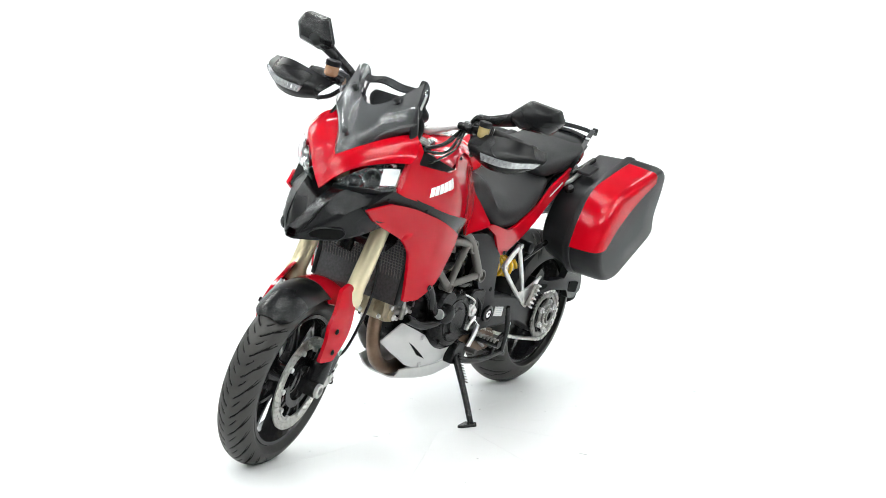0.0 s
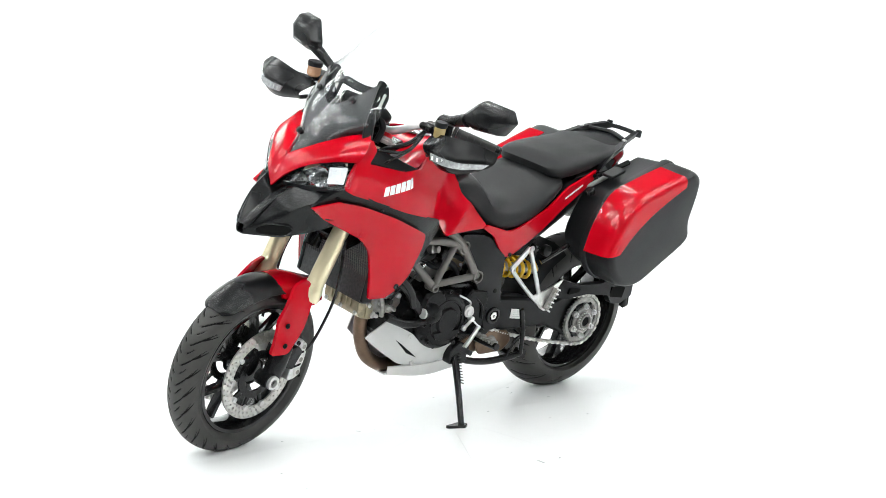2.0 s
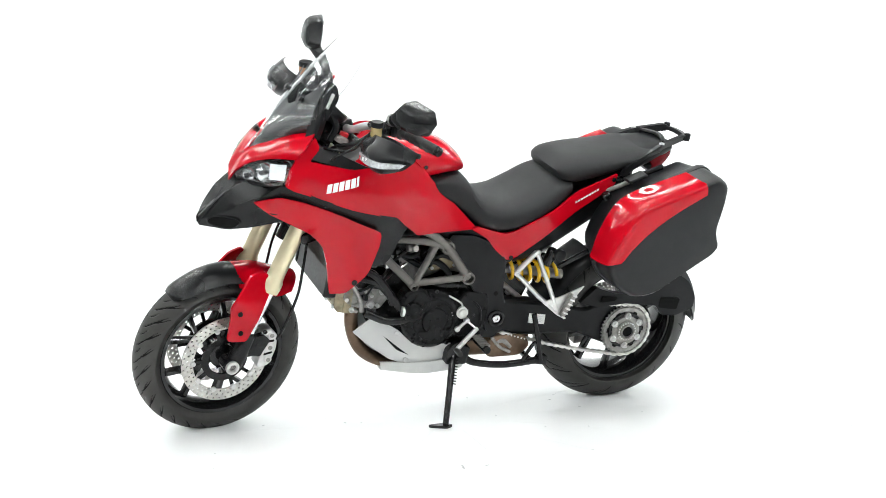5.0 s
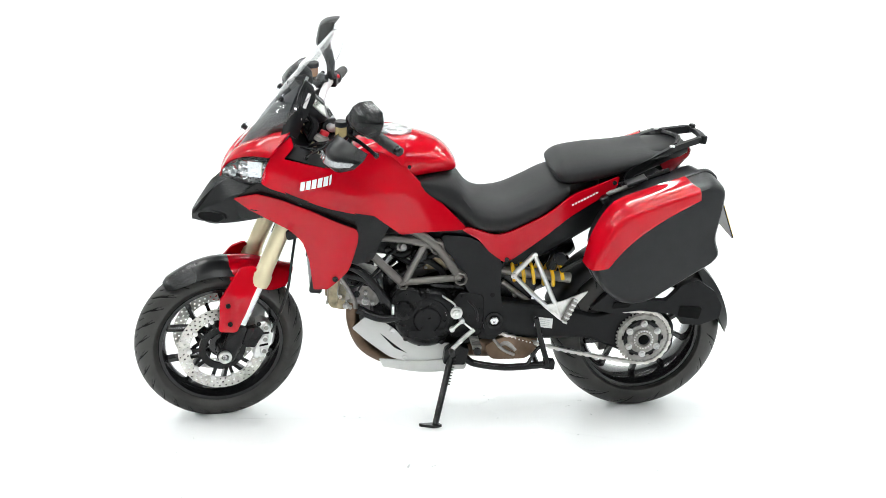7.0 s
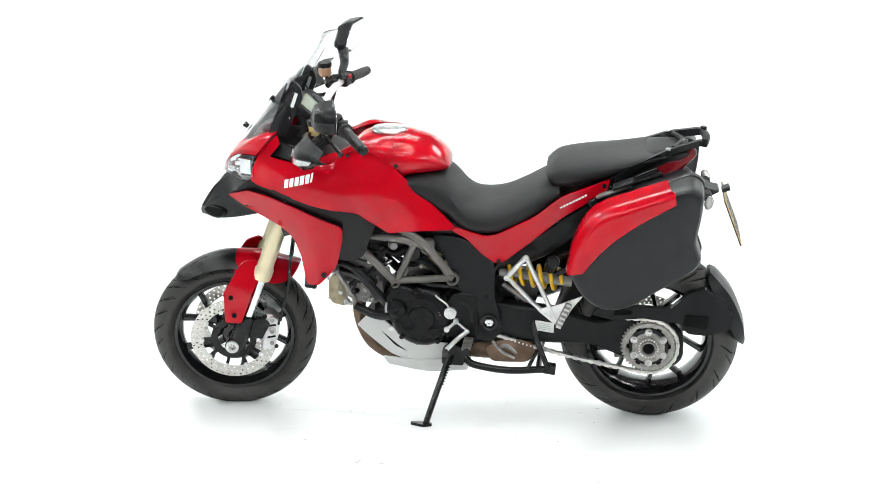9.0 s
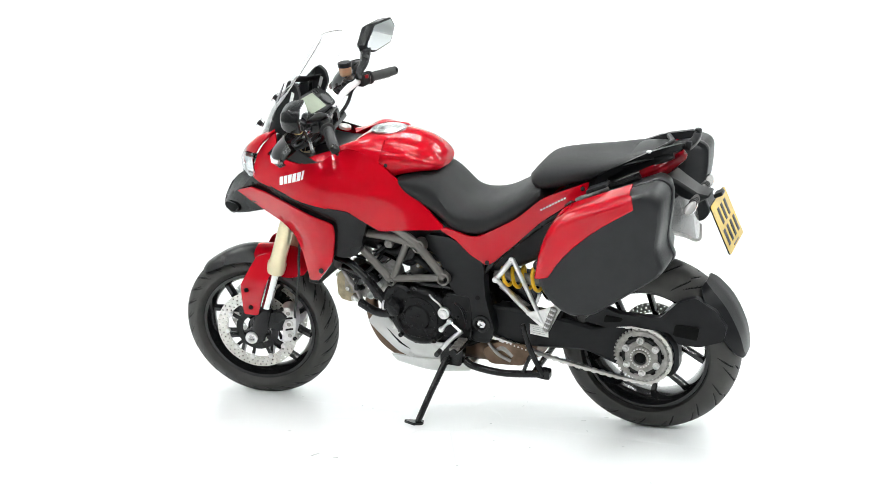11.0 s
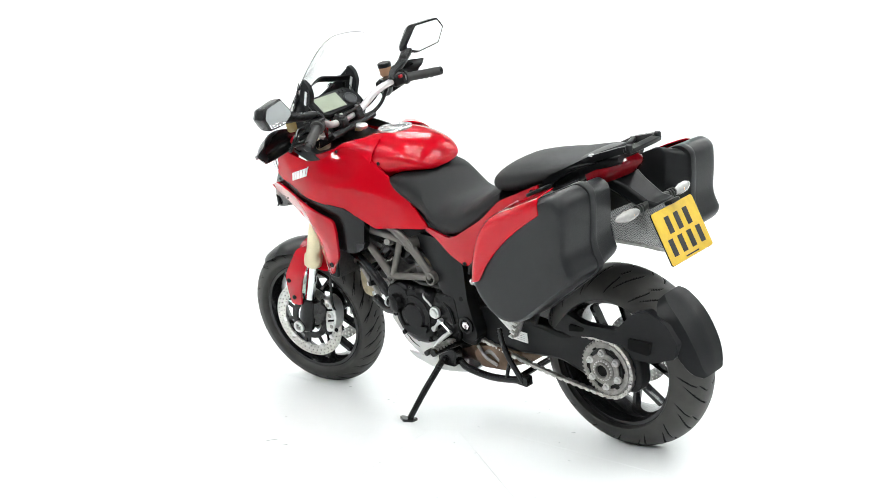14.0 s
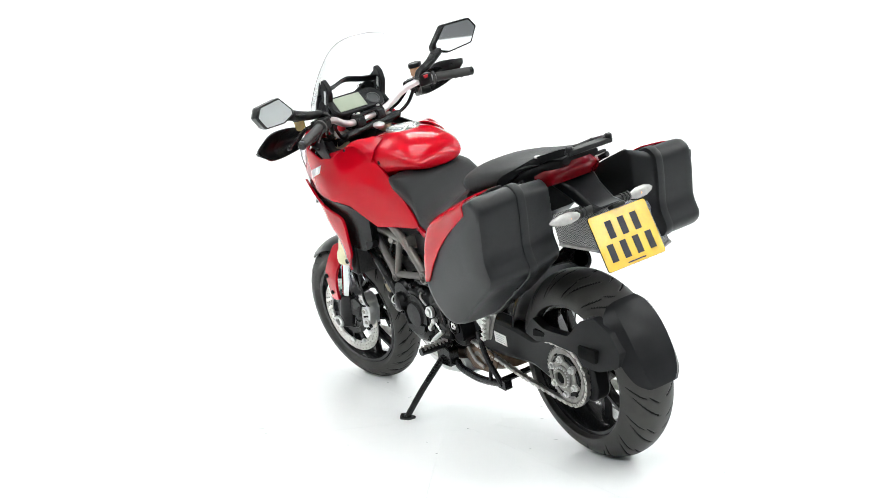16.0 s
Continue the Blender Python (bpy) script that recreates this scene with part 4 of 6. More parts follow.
for s in (-1, 1):
    part("belt_cover", slab([(-0.375, 0.575), (-0.31, 0.600), (-0.255, 0.560), (-0.25, 0.535), (-0.30, 0.545), (-0.36, 0.548)], s * 0.082, s * 0.120, 0.012), ENGINE, eng, "", 0.005)
    part("stat_housing", lathe([(0, 0.022), (0.020, 0.021), (0.026, 0.015), (0.040, 0.014)], (-0.402, s * 0.088, 0.590), (-0.2, s, 0.35), 18), ALUD, eng)
    part("sensor_plug", join(lathe([(0, 0.010), (0.022, 0.010), (0.024, 0.007), (0.040, 0.007)], (-0.330, s * 0.092, 0.505), (-0.1, s, 0.3), 12), block(-0.335, s * 0.135, 0.520, 0.014, 0.020, 0.018)), BLACKP, eng, "", 0.002)
    part("coolant_pipe", tube([(-0.405, s * 0.105, 0.600), (-0.380, s * 0.118, 0.560), (-0.345, s * 0.115, 0.500), (-0.335, s * 0.105, 0.455)], 0.009, 10), ALUD, eng, "grey metal coolant pipe")
    for x, z in ((-0.355, 0.455), (-0.300, 0.510), (-0.275, 0.470), (-0.325, 0.530), (-0.255, 0.555)):
        part("head_stud", ybolt(x, s * 0.092, z, 0.007, 0.014), ALU, fc)
    part("wire", tube([(-0.335, s * 0.140, 0.528), (-0.310, s * 0.150, 0.570), (-0.260, s * 0.150, 0.600), (-0.215, s * 0.140, 0.650)], 0.0035, 6), BLACKP, eng)
    part("wire", tube([(-0.400, s * 0.120, 0.640), (-0.340, s * 0.140, 0.655), (-0.270, s * 0.140, 0.640), (-0.200, s * 0.145, 0.690)], 0.005, 6), BLACKP, eng)
    part("cable_clip", block(-0.270, s * 0.146, 0.640, 0.012, 0.014, 0.016), ALU, eng, "", 0.002)
    part("coil_pack", block(-0.245, s * 0.105, 0.690, 0.055, 0.030, 0.040, 0, 20), BLACKP, eng, "", 0.004)
    part("rear_head_cover", slab([(-0.100, 0.600), (0.005, 0.610), (0.020, 0.640), (-0.010, 0.668), (-0.085, 0.660)], s * 0.090, s * 0.118, 0.012), OLIVE, eng, "", 0.004)
    for x, z in ((-0.088, 0.612), (-0.005, 0.620), (0.002, 0.648), (-0.078, 0.650)):
        part("head_screw", ybolt(x, s * 0.118, z, 0.006, 0.005), ALU, eng)
part("rear_cylinder", rings([[(x, y, z) for x, y, z in oval(xx, zz - 0.02, zz + 0.08, ww, 4)] for xx, zz, ww in ((-0.14, 0.56, 0.08), (-0.09, 0.58, 0.1), (-0.02, 0.60, 0.1), (0.05, 0.58, 0.08))], 8), ALUD, eng, "grey cast rear cylinder", 0.004)
part("airbox", rings([oval(-0.42, 0.74, 0.93, 0.14, 4), oval(-0.30, 0.655, 0.97, 0.13, 4), oval(-0.10, 0.64, 0.94, 0.12, 4), oval(0.10, 0.64, 0.80, 0.13, 4), oval(0.20, 0.62, 0.76, 0.10, 4)], 12), BLACKP, bike, "black plastic airbox under the tank")
# hoses and looms by the engine
for pts, r, m in (([(-0.38, -0.13, 0.60), (-0.30, -0.15, 0.58), (-0.24, -0.16, 0.52), (-0.20, -0.16, 0.475), (-0.12, -0.16, 0.485)], 0.016, BLACKM), ([(-0.40, -0.14, 0.64), (-0.33, -0.16, 0.62), (-0.27, -0.165, 0.56), (-0.24, -0.16, 0.50)], 0.014, BLACKM),
                  ([(-0.33, -0.13, 0.46), (-0.26, -0.15, 0.435), (-0.20, -0.165, 0.44), (-0.15, -0.17, 0.465)], 0.016, BLACKM), ([(-0.12, -0.13, 0.57), (-0.05, -0.15, 0.56), (0.02, -0.14, 0.55), (0.06, -0.13, 0.53)], 0.015, BLACKM),
                  ([(-0.20, -0.10, 0.66), (-0.12, -0.12, 0.62), (-0.06, -0.12, 0.66), (0.0, -0.12, 0.64)], 0.010, BLACKP), ([(-0.25, -0.11, 0.70), (-0.18, -0.12, 0.66), (-0.12, -0.12, 0.69)], 0.012, BLACKP), ([(-0.28, -0.12, 0.66), (-0.23, -0.13, 0.62), (-0.19, -0.13, 0.64)], 0.006, CHROME),
                  ([(-0.36, 0.13, 0.60), (-0.28, 0.15, 0.56), (-0.20, 0.15, 0.48)], 0.016, BLACKM)):
    part("hose", tube(pts, r), m, bike)
part("injector", lathe([(0, 0.017), (0.02, 0.017), (0.024, 0.012), (0.04, 0.012)], (-0.185, -0.13, 0.70), (0.3, -1, 0.2), 16), ALUD, eng)
part("throttle_body", lathe([(0, 0.035), (0.06, 0.035), (0.065, 0.028), (0.09, 0.028)], (-0.13, -0.06, 0.665), (0.2, -1, 0.1), 24), BLACKM, eng)

# silver cover screws, cam covers and small fittings
for k in range(9):
    a = 2 * math.pi * k / 9 + 0.3
    part("cover_screw", ybolt(-0.085 + 0.109 * math.cos(a), -0.150, 0.435 + 0.109 * math.sin(a), 0.0065, 0.010), ENGINE, eng)
part("alternator_ridge", lathe([(0, 0.080), (0.004, 0.079), (0.004, 0.072), (0, 0.071)], (-0.085, -0.1785, 0.435), (0, -1, 0), 40, closed=True), ENGINE, eng)
part("cover_web", slab([(-0.15, 0.395), (-0.02, 0.400), (-0.035, 0.375), (-0.085, 0.358), (-0.135, 0.372)], -0.188, -0.178, 0.008), ENGINE, eng, "", 0.003)
part("water_pump", join(lathe([(0, 0.036), (0.03, 0.035), (0.036, 0.026), (0.040, 0.012)], (-0.165, -0.165, 0.475), (-0.3, -1, 0), 24), tube([(-0.165, -0.18, 0.475), (-0.21, -0.18, 0.478)], 0.017, 14, False)), ENGINE, eng)
part("hose_clip", lathe([(0, 0.0185), (0.008, 0.0185)], (-0.205, -0.18, 0.477), (-1, 0, 0.05), 18), ALU, eng)
part("cam_cover", slab([(-0.31, 0.585), (-0.395, 0.565), (-0.405, 0.50), (-0.385, 0.475), (-0.335, 0.49), (-0.30, 0.54)], -0.098, -0.090, 0.012), ALUD, fc, "", 0.003)
for x, z in ((-0.318, 0.572), (-0.385, 0.553), (-0.392, 0.498), (-0.345, 0.50)):
    part("cam_screw", ybolt(x, -0.098, z, 0.0075, 0.005), ALU, fc)
part("spark_lead", tube([(-0.36, -0.10, 0.53), (-0.33, -0.135, 0.555), (-0.27, -0.13, 0.60), (-0.22, -0.10, 0.66)], 0.0055), BLACKP, eng)
part("fuel_rail", tube([(-0.24, -0.08, 0.665), (-0.15, -0.09, 0.69), (-0.06, -0.08, 0.675)], 0.008), ALUD, eng)
part("pulley", lathe([(0, 0.012), (0.016, 0.012), (0.018, 0.008)], (-0.225, -0.12, 0.685), (0, -1, 0), 16), BLACKM, eng)
part("breather_pipe", tube([(-0.02, -0.10, 0.56), (-0.03, -0.13, 0.60), (-0.08, -0.13, 0.64), (-0.13, -0.11, 0.63)], 0.012), BLACKP, eng)
part("ground_strap", tube([(0.06, -0.165, 0.50), (0.09, -0.172, 0.47), (0.10, -0.172, 0.42)], 0.004), BLACKP, eng)
part("heat_shield", slab([(0.13, 0.305), (0.19, 0.34), (0.30, 0.335), (0.33, 0.29), (0.29, 0.25), (0.16, 0.25)], -0.132, -0.124, 0.02), EXH, bike, "browned exhaust heat shield", 0.006)
part("exhaust_strap", tube([(0.165, -0.136, 0.335), (0.20, -0.140, 0.295), (0.245, -0.138, 0.27)], 0.006), ALUD, bike)

# trellis frame
for s in (-1, 1):
    def F(x, z, y=0.170):
        return (x, s * y, z)
    fr = part("trellis_frame", tube([F(-0.36, 0.745, 0.13), F(-0.25, 0.742, 0.155), F(-0.150, 0.735), F(-0.055, 0.706, 0.165)], 0.0145, 14), FRAMEG, bike, "grey painted tubular trellis frame")
    part("frame_tube", tube([F(-0.155, 0.775, 0.165), F(-0.115, 0.755), F(-0.055, 0.706), F(0.031, 0.590)], 0.0155, 14, per=10), FRAMEG, fr)
    part("frame_tube", tube([F(-0.33, 0.72, 0.14), F(-0.174, 0.570)], 0.0145, 14, False), FRAMEG, fr)
    part("frame_tube", tube([F(-0.174, 0.578), F(0.031, 0.592)], 0.0130, 14, False), FRAMEG, fr)
    part("frame_tube", tube([F(-0.170, 0.575), F(-0.095, 0.728)], 0.0125, 14, False), FRAMEG, fr)
    for x, z, y, r in ((-0.055, 0.706, 0.165, 0.025), (0.031, 0.590, 0.172, 0.024), (-0.174, 0.569, 0.172, 0.016)):
        part("frame_boss", lathe([(-0.03, r), (0.012, r), (0.014, r * 0.92), (0.014, r * 0.72), (-0.004, r * 0.70)], (x, s * y, z), (0, s, 0), 28), FRAMEG, fr)
        # upper boss holds a bolt; the lower ones paint an open tube end's shade
        part("boss_bolt_or_end_shade", lathe([(0, r * 0.6), (0.008, r * 0.6), (0.010, r * 0.45), (0.010, r * 0.25), (0.004, r * 0.2)], (x, s * (y - 0.006), z), (0, s, 0), 18), SHADE_JOINT if z < 0.60 else ALU, fr)
    plate = panel([(-0.035, 0.742), (0.06, 0.738), (0.13, 0.705), (0.180, 0.645), (0.178, 0.525), (0.192, 0.455), (0.203, 0.405, 0.02), (0.190, 0.362, 0.02), (0.132, 0.362, 0.02), (0.118, 0.42), (0.086, 0.500), (0.046, 0.560), (0.040, 0.61), (0.0, 0.665), (-0.04, 0.70)], [(-0.04, 0.72, 0.14), (0.05, 0.70, 0.155), (0.18, 0.63, 0.160), (0.16, 0.55, 0.165), (0.16, 0.43, 0.168), (0.13, 0.37, 0.16), (0.1, 0.60, 0.165)], 0.05, 0.015, 0.03)
    pl = part("frame_plate", mirrored(plate) if s > 0 else plate, BLACKP, bike, "black cast frame plate", 0.006)
    part("pivot_ring", lathe([(0, 0.032), (0.010, 0.032), (0.012, 0.029), (0.012, 0.022), (0.002, 0.021)], (0.159, s * 0.165, 0.424), (0, s, 0), 32), BLACKM, pl)
    part("pivot_nut", lathe([(0, 0.017), (0.010, 0.016), (0.012, 0.013), (0.012, 0.007), (0.006, 0.006)], (0.159, s * 0.166, 0.424), (0, s, 0), 6), CHROME, pl)
    # black disc painting the shade of a hole
    part("plate_hole_shade", lathe([(0, 0.009), (0.0015, 0.0085)], (0.150, s * 0.1665, 0.520), (0, s, 0), 14), SHADE_JOINT, pl)
    # subframe strut to the tail
    part("subframe_tube", tube([(0.16, s * 0.13, 0.60), (0.24, s * 0.135, 0.68), (0.40, s * 0.13, 0.80), (0.56, s * 0.12, 0.90)], 0.014), BLACKM, bike)

# swingarm, hub, sprocket, chain
sw = slab([(0.130, 0.40), (0.150, 0.475), (0.30, 0.458), (0.44, 0.440), (0.55, 0.410), (0.62, 0.435), (0.72, 0.445), (0.80, 0.425), (0.850, 0.365, 0.03), (0.848, 0.270, 0.03), (0.82, 0.235, 0.02), (0.78, 0.245), (0.72, 0.235), (0.62, 0.275), (0.52, 0.318), (0.35, 0.318), (0.20, 0.330)], -0.112, -0.045, 0.03)
arm = part("swingarm", sw, BLACKP, bike, "black single-sided swingarm", 0.012)
part("chassis_sticker", slab([(0.318, 0.372), (0.385, 0.362), (0.387, 0.400), (0.320, 0.410)], -0.1145, -0.1125, 0), STICK, arm, "white printed sticker")
for i in range(4):
    part("sticker_line", block(0.352, -0.1150, 0.375 + 0.0075 * i, 0.045, 0.001, 0.0012, 0, 8), MARK, arm)
part("hub", lathe([(-0.06, 0.07), (0.10, 0.075), (0.112, 0.070)], (RA.x, -0.02, RA.z), (0, -1, 0), 40), BLACKM, arm)
N = 42
prof = []
for i in range(N * 4):
    a = 2 * math.pi * i / (N * 4)
    r = 0.1005 if i % 4 in (1, 2) else 0.0935
    prof.append((RA.x + r * math.cos(a), RA.z + r * math.sin(a)))
spk = part("rear_sprocket", slab(prof, -0.126, -0.119, 0), ALUD, bike, "grey steel rear sprocket", 0)
ring = [(0, 0.092), (0.003, 0.091), (0.003, 0.079), (0, 0.079)]
part("sprocket_ring", lathe(ring, (RA.x, -0.126, RA.z), (0, -1, 0), 48, closed=True), ALUD, spk)
flange = []
for i in range(72):
    a = 2 * math.pi * i / 72
    r = 0.058 + 0.016 * max(0, math.cos(6 * a)) ** 0.6
    flange.append((RA.x + r * math.sin(a), RA.z + r * math.cos(a)))
part("sprocket_carrier", slab(flange, -0.138, -0.128, 0), ALUD, spk, "worn grey metal sprocket carrier", 0.002)
for i in range(6):
    a = 2 * math.pi * i / 6
    q = (RA.x + 0.060 * math.sin(a), -0.138, RA.z + 0.060 * math.cos(a))
    part("carrier_nut", lathe([(0, 0.0125), (0.004, 0.0125), (0.005, 0.009), (0.012, 0.0085), (0.013, 0.006), (0.009, 0.004)], q, (0, -1, 0), 12), ALU, spk)
    a += math.pi / 6
    # black discs paint the shade in the carrier's slots
    part("carrier_slot_shade", lathe([(0, 0.010), (0.0012, 0.0095)], (RA.x + 0.072 * math.sin(a), -0.1265, RA.z + 0.072 * math.cos(a)), (0, -1, 0), 12), SHADE_JOINT, spk)
part("hub_nut", lathe([(0, 0.040), (0.006, 0.040), (0.008, 0.036), (0.008, 0.030), (0.016, 0.029), (0.017, 0.024), (0.010, 0.021), (-0.02, 0.020)], (RA.x, -0.138, RA.z), (0, -1, 0), 36), ALUD, spk)
# black disc painting the shade inside the hub
part("hub_bore_shade", lathe([(0, 0.0195), (0.002, 0.0195)], (RA.x, -0.146, RA.z), (0, -1, 0), 24), SHADE_JOINT, spk)
for i in range(20):
    a = 2 * math.pi * i / 20
    part("hub_tooth", block(RA.x + 0.034 * math.cos(a), -0.147, RA.z + 0.034 * math.sin(a), 0.005, 0.004, 0.005, 0, -math.degrees(a)), ALU, spk)

loop = [(0.165, 0.360)] + [(0.165 + (0.700 - 0.165) * k / 10, 0.360 - (0.360 - 0.222) * k / 10 - 0.012 * math.sin(math.pi * k / 10)) for k in range(1, 11)]
loop += [(RA.x + 0.104 * math.sin(a), RA.z - 0.104 * math.cos(a)) for a in [radians(-8 + 18 * k) for k in range(1, 11)]]
loop += [(0.66, 0.430), (0.60, 0.437)]
cp = spline([(x, -0.1225, z) for x, z in loop], 72)
chain_bits = []
for i in range(len(cp) - 1):
    p, q = cp[i], cp[i + 1]
    ang = -math.degrees(math.atan2(q[2] - p[2], q[0] - p[0]))
    mid = (p + q) / 2
    L = np.linalg.norm(q - p)
    w = 0.0085 if i % 2 else 0.0060
    hh = 0.0062 if i % 2 else 0.0046
    lk = slab([(-L * 0.66, -hh), (L * 0.66, -hh), (L * 0.66, hh), (-L * 0.66, hh)], -w, w, 0.005)
    chain_bits.append(moved(lk, Matrix.Translation(mid) @ Matrix.Rotation(radians(ang), 4, "Y")))
    chain_bits.append(moved(lathe([(-0.0105, 0.0032), (0.0105, 0.0032)], (0, 0, 0), (0, 1, 0), 8), Matrix.Translation(p)))
part("chain", join(*chain_bits), STEEL, bike, "bright steel roller chain")["kind"] = "stuff"
part("front_sprocket_cover", slab([(0.10, 0.345), (0.17, 0.335), (0.20, 0.39), (0.19, 0.47), (0.12, 0.49)], -0.150, -0.10, 0.02), BLACKP, bike, bev=0.006)
part("brake_disc", drilled(0.085, 0.122, 3, 36, 0.060, 0.0655, RA), STEEL, rear_wheel, "drilled steel rear brake disc")
part("rear_caliper", slab([(0.60, 0.20), (0.66, 0.21), (0.66, 0.26), (0.60, 0.26)], 0.035, 0.085, 0.01), ALUD, bike, bev=0.004)


# hugger: shell behind the rear wheel with its carrying arm
def hug(a, w, R, dip):
    out = []
    for u, f in ((-1.04, 1.0), (-0.66, 0.10), (0, 0.0), (0.58, 0.10), (0.88, 1.0)):
        r = R - dip * f
        out.append((RA.x + r * math.cos(radians(a)), w * u, RA.z + r * math.sin(radians(a))))
    return out


hg = part("rear_mudguard", skin([hug(50, 0.066, 0.335, 0.016), hug(44, 0.098, 0.338, 0.034), hug(30, 0.112, 0.341, 0.050), hug(14, 0.109, 0.343, 0.047), hug(3, 0.093, 0.344, 0.026), hug(-2, 0.060, 0.344, 0.006)], 22, 24, 0.006, crease=True), BLACKP, bike, "matt black mudguard behind the rear wheel", angle=24)
part("mudguard_arm", panel([(0.52, 0.438), (0.585, 0.500), (0.66, 0.478), (0.80, 0.475), (0.86, 0.530), (0.92, 0.545), (0.985, 0.500), (1.02, 0.44), (1.01, 0.395), (0.93, 0.375), (0.86, 0.385), (0.83, 0.425), (0.70, 0.440), (0.60, 0.425)], [(0.52, 0.44, 0.118), (0.66, 0.46, 0.140), (0.85, 0.45, 0.145), (1.0, 0.45, 0.120), (0.9, 0.51, 0.128)], 0.03, 0.01, 0.03), BLACKP, hg, "", 0.005)
# near-black slabs paint the shade of the arm's openings
part("arm_recess_shade", slab([(0.842, 0.415), (0.925, 0.402), (0.935, 0.446), (0.852, 0.456)], -0.1485, -0.130, 0.006), SHADE_JOINT, hg)
part("arm_recess_shade", slab([(0.600, 0.446), (0.675, 0.452), (0.662, 0.466), (0.605, 0.470)], -0.1405, -0.132, 0.004), SHADE_JOINT, hg)
part("inner_mudguard", skin([[(RA.x + r * math.cos(radians(a)), y, RA.z + r * math.sin(radians(a))) for y, r in ((-0.11, 0.315), (-0.08, 0.345), (0, 0.355), (0.08, 0.345), (0.11, 0.315))] for a in (118, 135, 150, 165)], 12, 10, 0.006), BLACKP, bike, "black inner mudguard")

# dark filler added behind the footrest plates, in the form of a shock linkage
lk = part("shock_linkage", slab(fillet([(0.150, 0.43), (0.300, 0.415), (0.335, 0.50), (0.30, 0.56), (0.20, 0.57), (0.150, 0.54)], 0.02), -0.045, 0.035, 0.006), BLACKM, bike, "black filler in the form of a shock linkage", 0.004)
part("linkage_bolt", bolt((0.255, -0.045, 0.475), (0, -1, 0), 0.014, 0.010), ALU, lk)
part("linkage_rod", tube([(0.20, -0.060, 0.53), (0.30, -0.060, 0.45)], 0.011, 10), ALUD, lk)
# rear shock
sh = part("rear_shock", tube([(0.19, -0.075, 0.585), (0.45, -0.075, 0.545)], 0.019, 16, False), ALUD, bike, "rear shock absorber with a yellow spring")
coil = [(0.215 + 0.20 * k / 90, -0.075 + 0.038 * math.cos(2 * math.pi * 5.5 * k / 90), 0.583 - 0.030 * k / 90 + 0.038 * math.sin(2 * math.pi * 5.5 * k / 90)) for k in range(91)]
part("spring", tube(coil, 0.0072, 8, False), YELLOW, sh, "yellow coil spring")
part("shock_reservoir", lathe([(0, 0.020), (0.06, 0.020), (0.066, 0.015)], (0.37, -0.10, 0.60), (0.25, -0.25, 0.9), 20), BLACKM, sh)
part("preload_knob", lathe([(0, 0.022), (0.018, 0.022), (0.020, 0.018)], (0.39, -0.155, 0.655), (0, -1, 0), 20), BLACKP, bike)
part("undertray", rings([oval(0.18, 0.58, 0.72, 0.10, 4), oval(0.32, 0.62, 0.80, 0.11, 4), oval(0.48, 0.72, 0.90, 0.12, 4), oval(0.66, 0.84, 0.98, 0.12, 4)], 10), BLACKP, bike, "black undertray beneath the seats")

# pillion footrests
for s in (-1, 1):
    def G(x, z, y=0.170):
        return (x, s * y, z)
    fb = part("footrest_bracket", tube([G(0.294, 0.675), G(0.224, 0.594, 0.160)], 0.010, 10, False), ALU, bike, "bare aluminium pillion footrest bracket")
    part("bracket_bar", tube([G(0.224, 0.594, 0.16), G(0.320, 0.50, 0.175), G(0.398, 0.440, 0.185)], 0.0085, 10), ALU, fb)
    part("bracket_bar", tube([G(0.294, 0.675), G(0.345, 0.56, 0.178), G(0.398, 0.440, 0.185)], 0.0085, 10), ALU, fb)
    part("heel_plate", panel([(0.330, 0.482), (0.400, 0.500), (0.495, 0.540), (0.455, 0.490), (0.415, 0.418), (0.392, 0.430)], [(0.33, 0.48, 0.186), (0.50, 0.54, 0.192), (0.40, 0.42, 0.192)], 0.006, 0.006, 0.03) if s < 0 else mirrored(panel([(0.330, 0.482), (0.400, 0.500), (0.495, 0.540), (0.455, 0.490), (0.415, 0.418), (0.392, 0.430)], [(0.33, 0.48, 0.186), (0.50, 0.54, 0.192), (0.40, 0.42, 0.192)], 0.006, 0.006, 0.03)), ALU, fb, "", 0.002)
    part("footpeg", tube([G(0.408, 0.430, 0.200), G(0.445, 0.512, 0.205)], 0.013, 8, False), ALUD, fb, "folded aluminium footpeg")
    for i in range(6):
        part("peg_tooth", block(0.408 + 0.0074 * i, s * 0.215, 0.430 + 0.0164 * i, 0.018, 0.010, 0.006, 0, 24), ALU, fb)
    for x, z, y in ((0.294, 0.675, 0.178), (0.224, 0.594, 0.168)):
        part("bracket_bolt", ybolt(x, s * y, z, 0.011, 0.006), ALU, fb)
    # rider footrest
    rp = part("rider_footrest", tube([(0.09, s * 0.16, 0.345), (0.085, s * 0.285, 0.352)], 0.014, 10, False), BLACKM, bike, "black rider footpeg with a toothed edge")
    for i in range(7):
        part("peg_tooth", block(0.085, s * (0.18 + 0.015 * i), 0.362, 0.032, 0.006, 0.010), ALUD, rp)
sl = part("shift_lever", tube([(0.085, -0.180, 0.393), (0.045, -0.195, 0.365), (0.005, -0.200, 0.325)], 0.0085, 10), ALU, bike, "polished aluminium shift lever")
part("shift_rod", tube([(0.078, -0.182, 0.395), (0.040, -0.180, 0.428)], 0.005, 8, False), CHROME, sl)
part("shift_joint", lathe([(0, 0.010), (0.016, 0.010), (0.018, 0.007)], (0.040, -0.170, 0.428), (0, -1, 0), 16), ALU, sl)
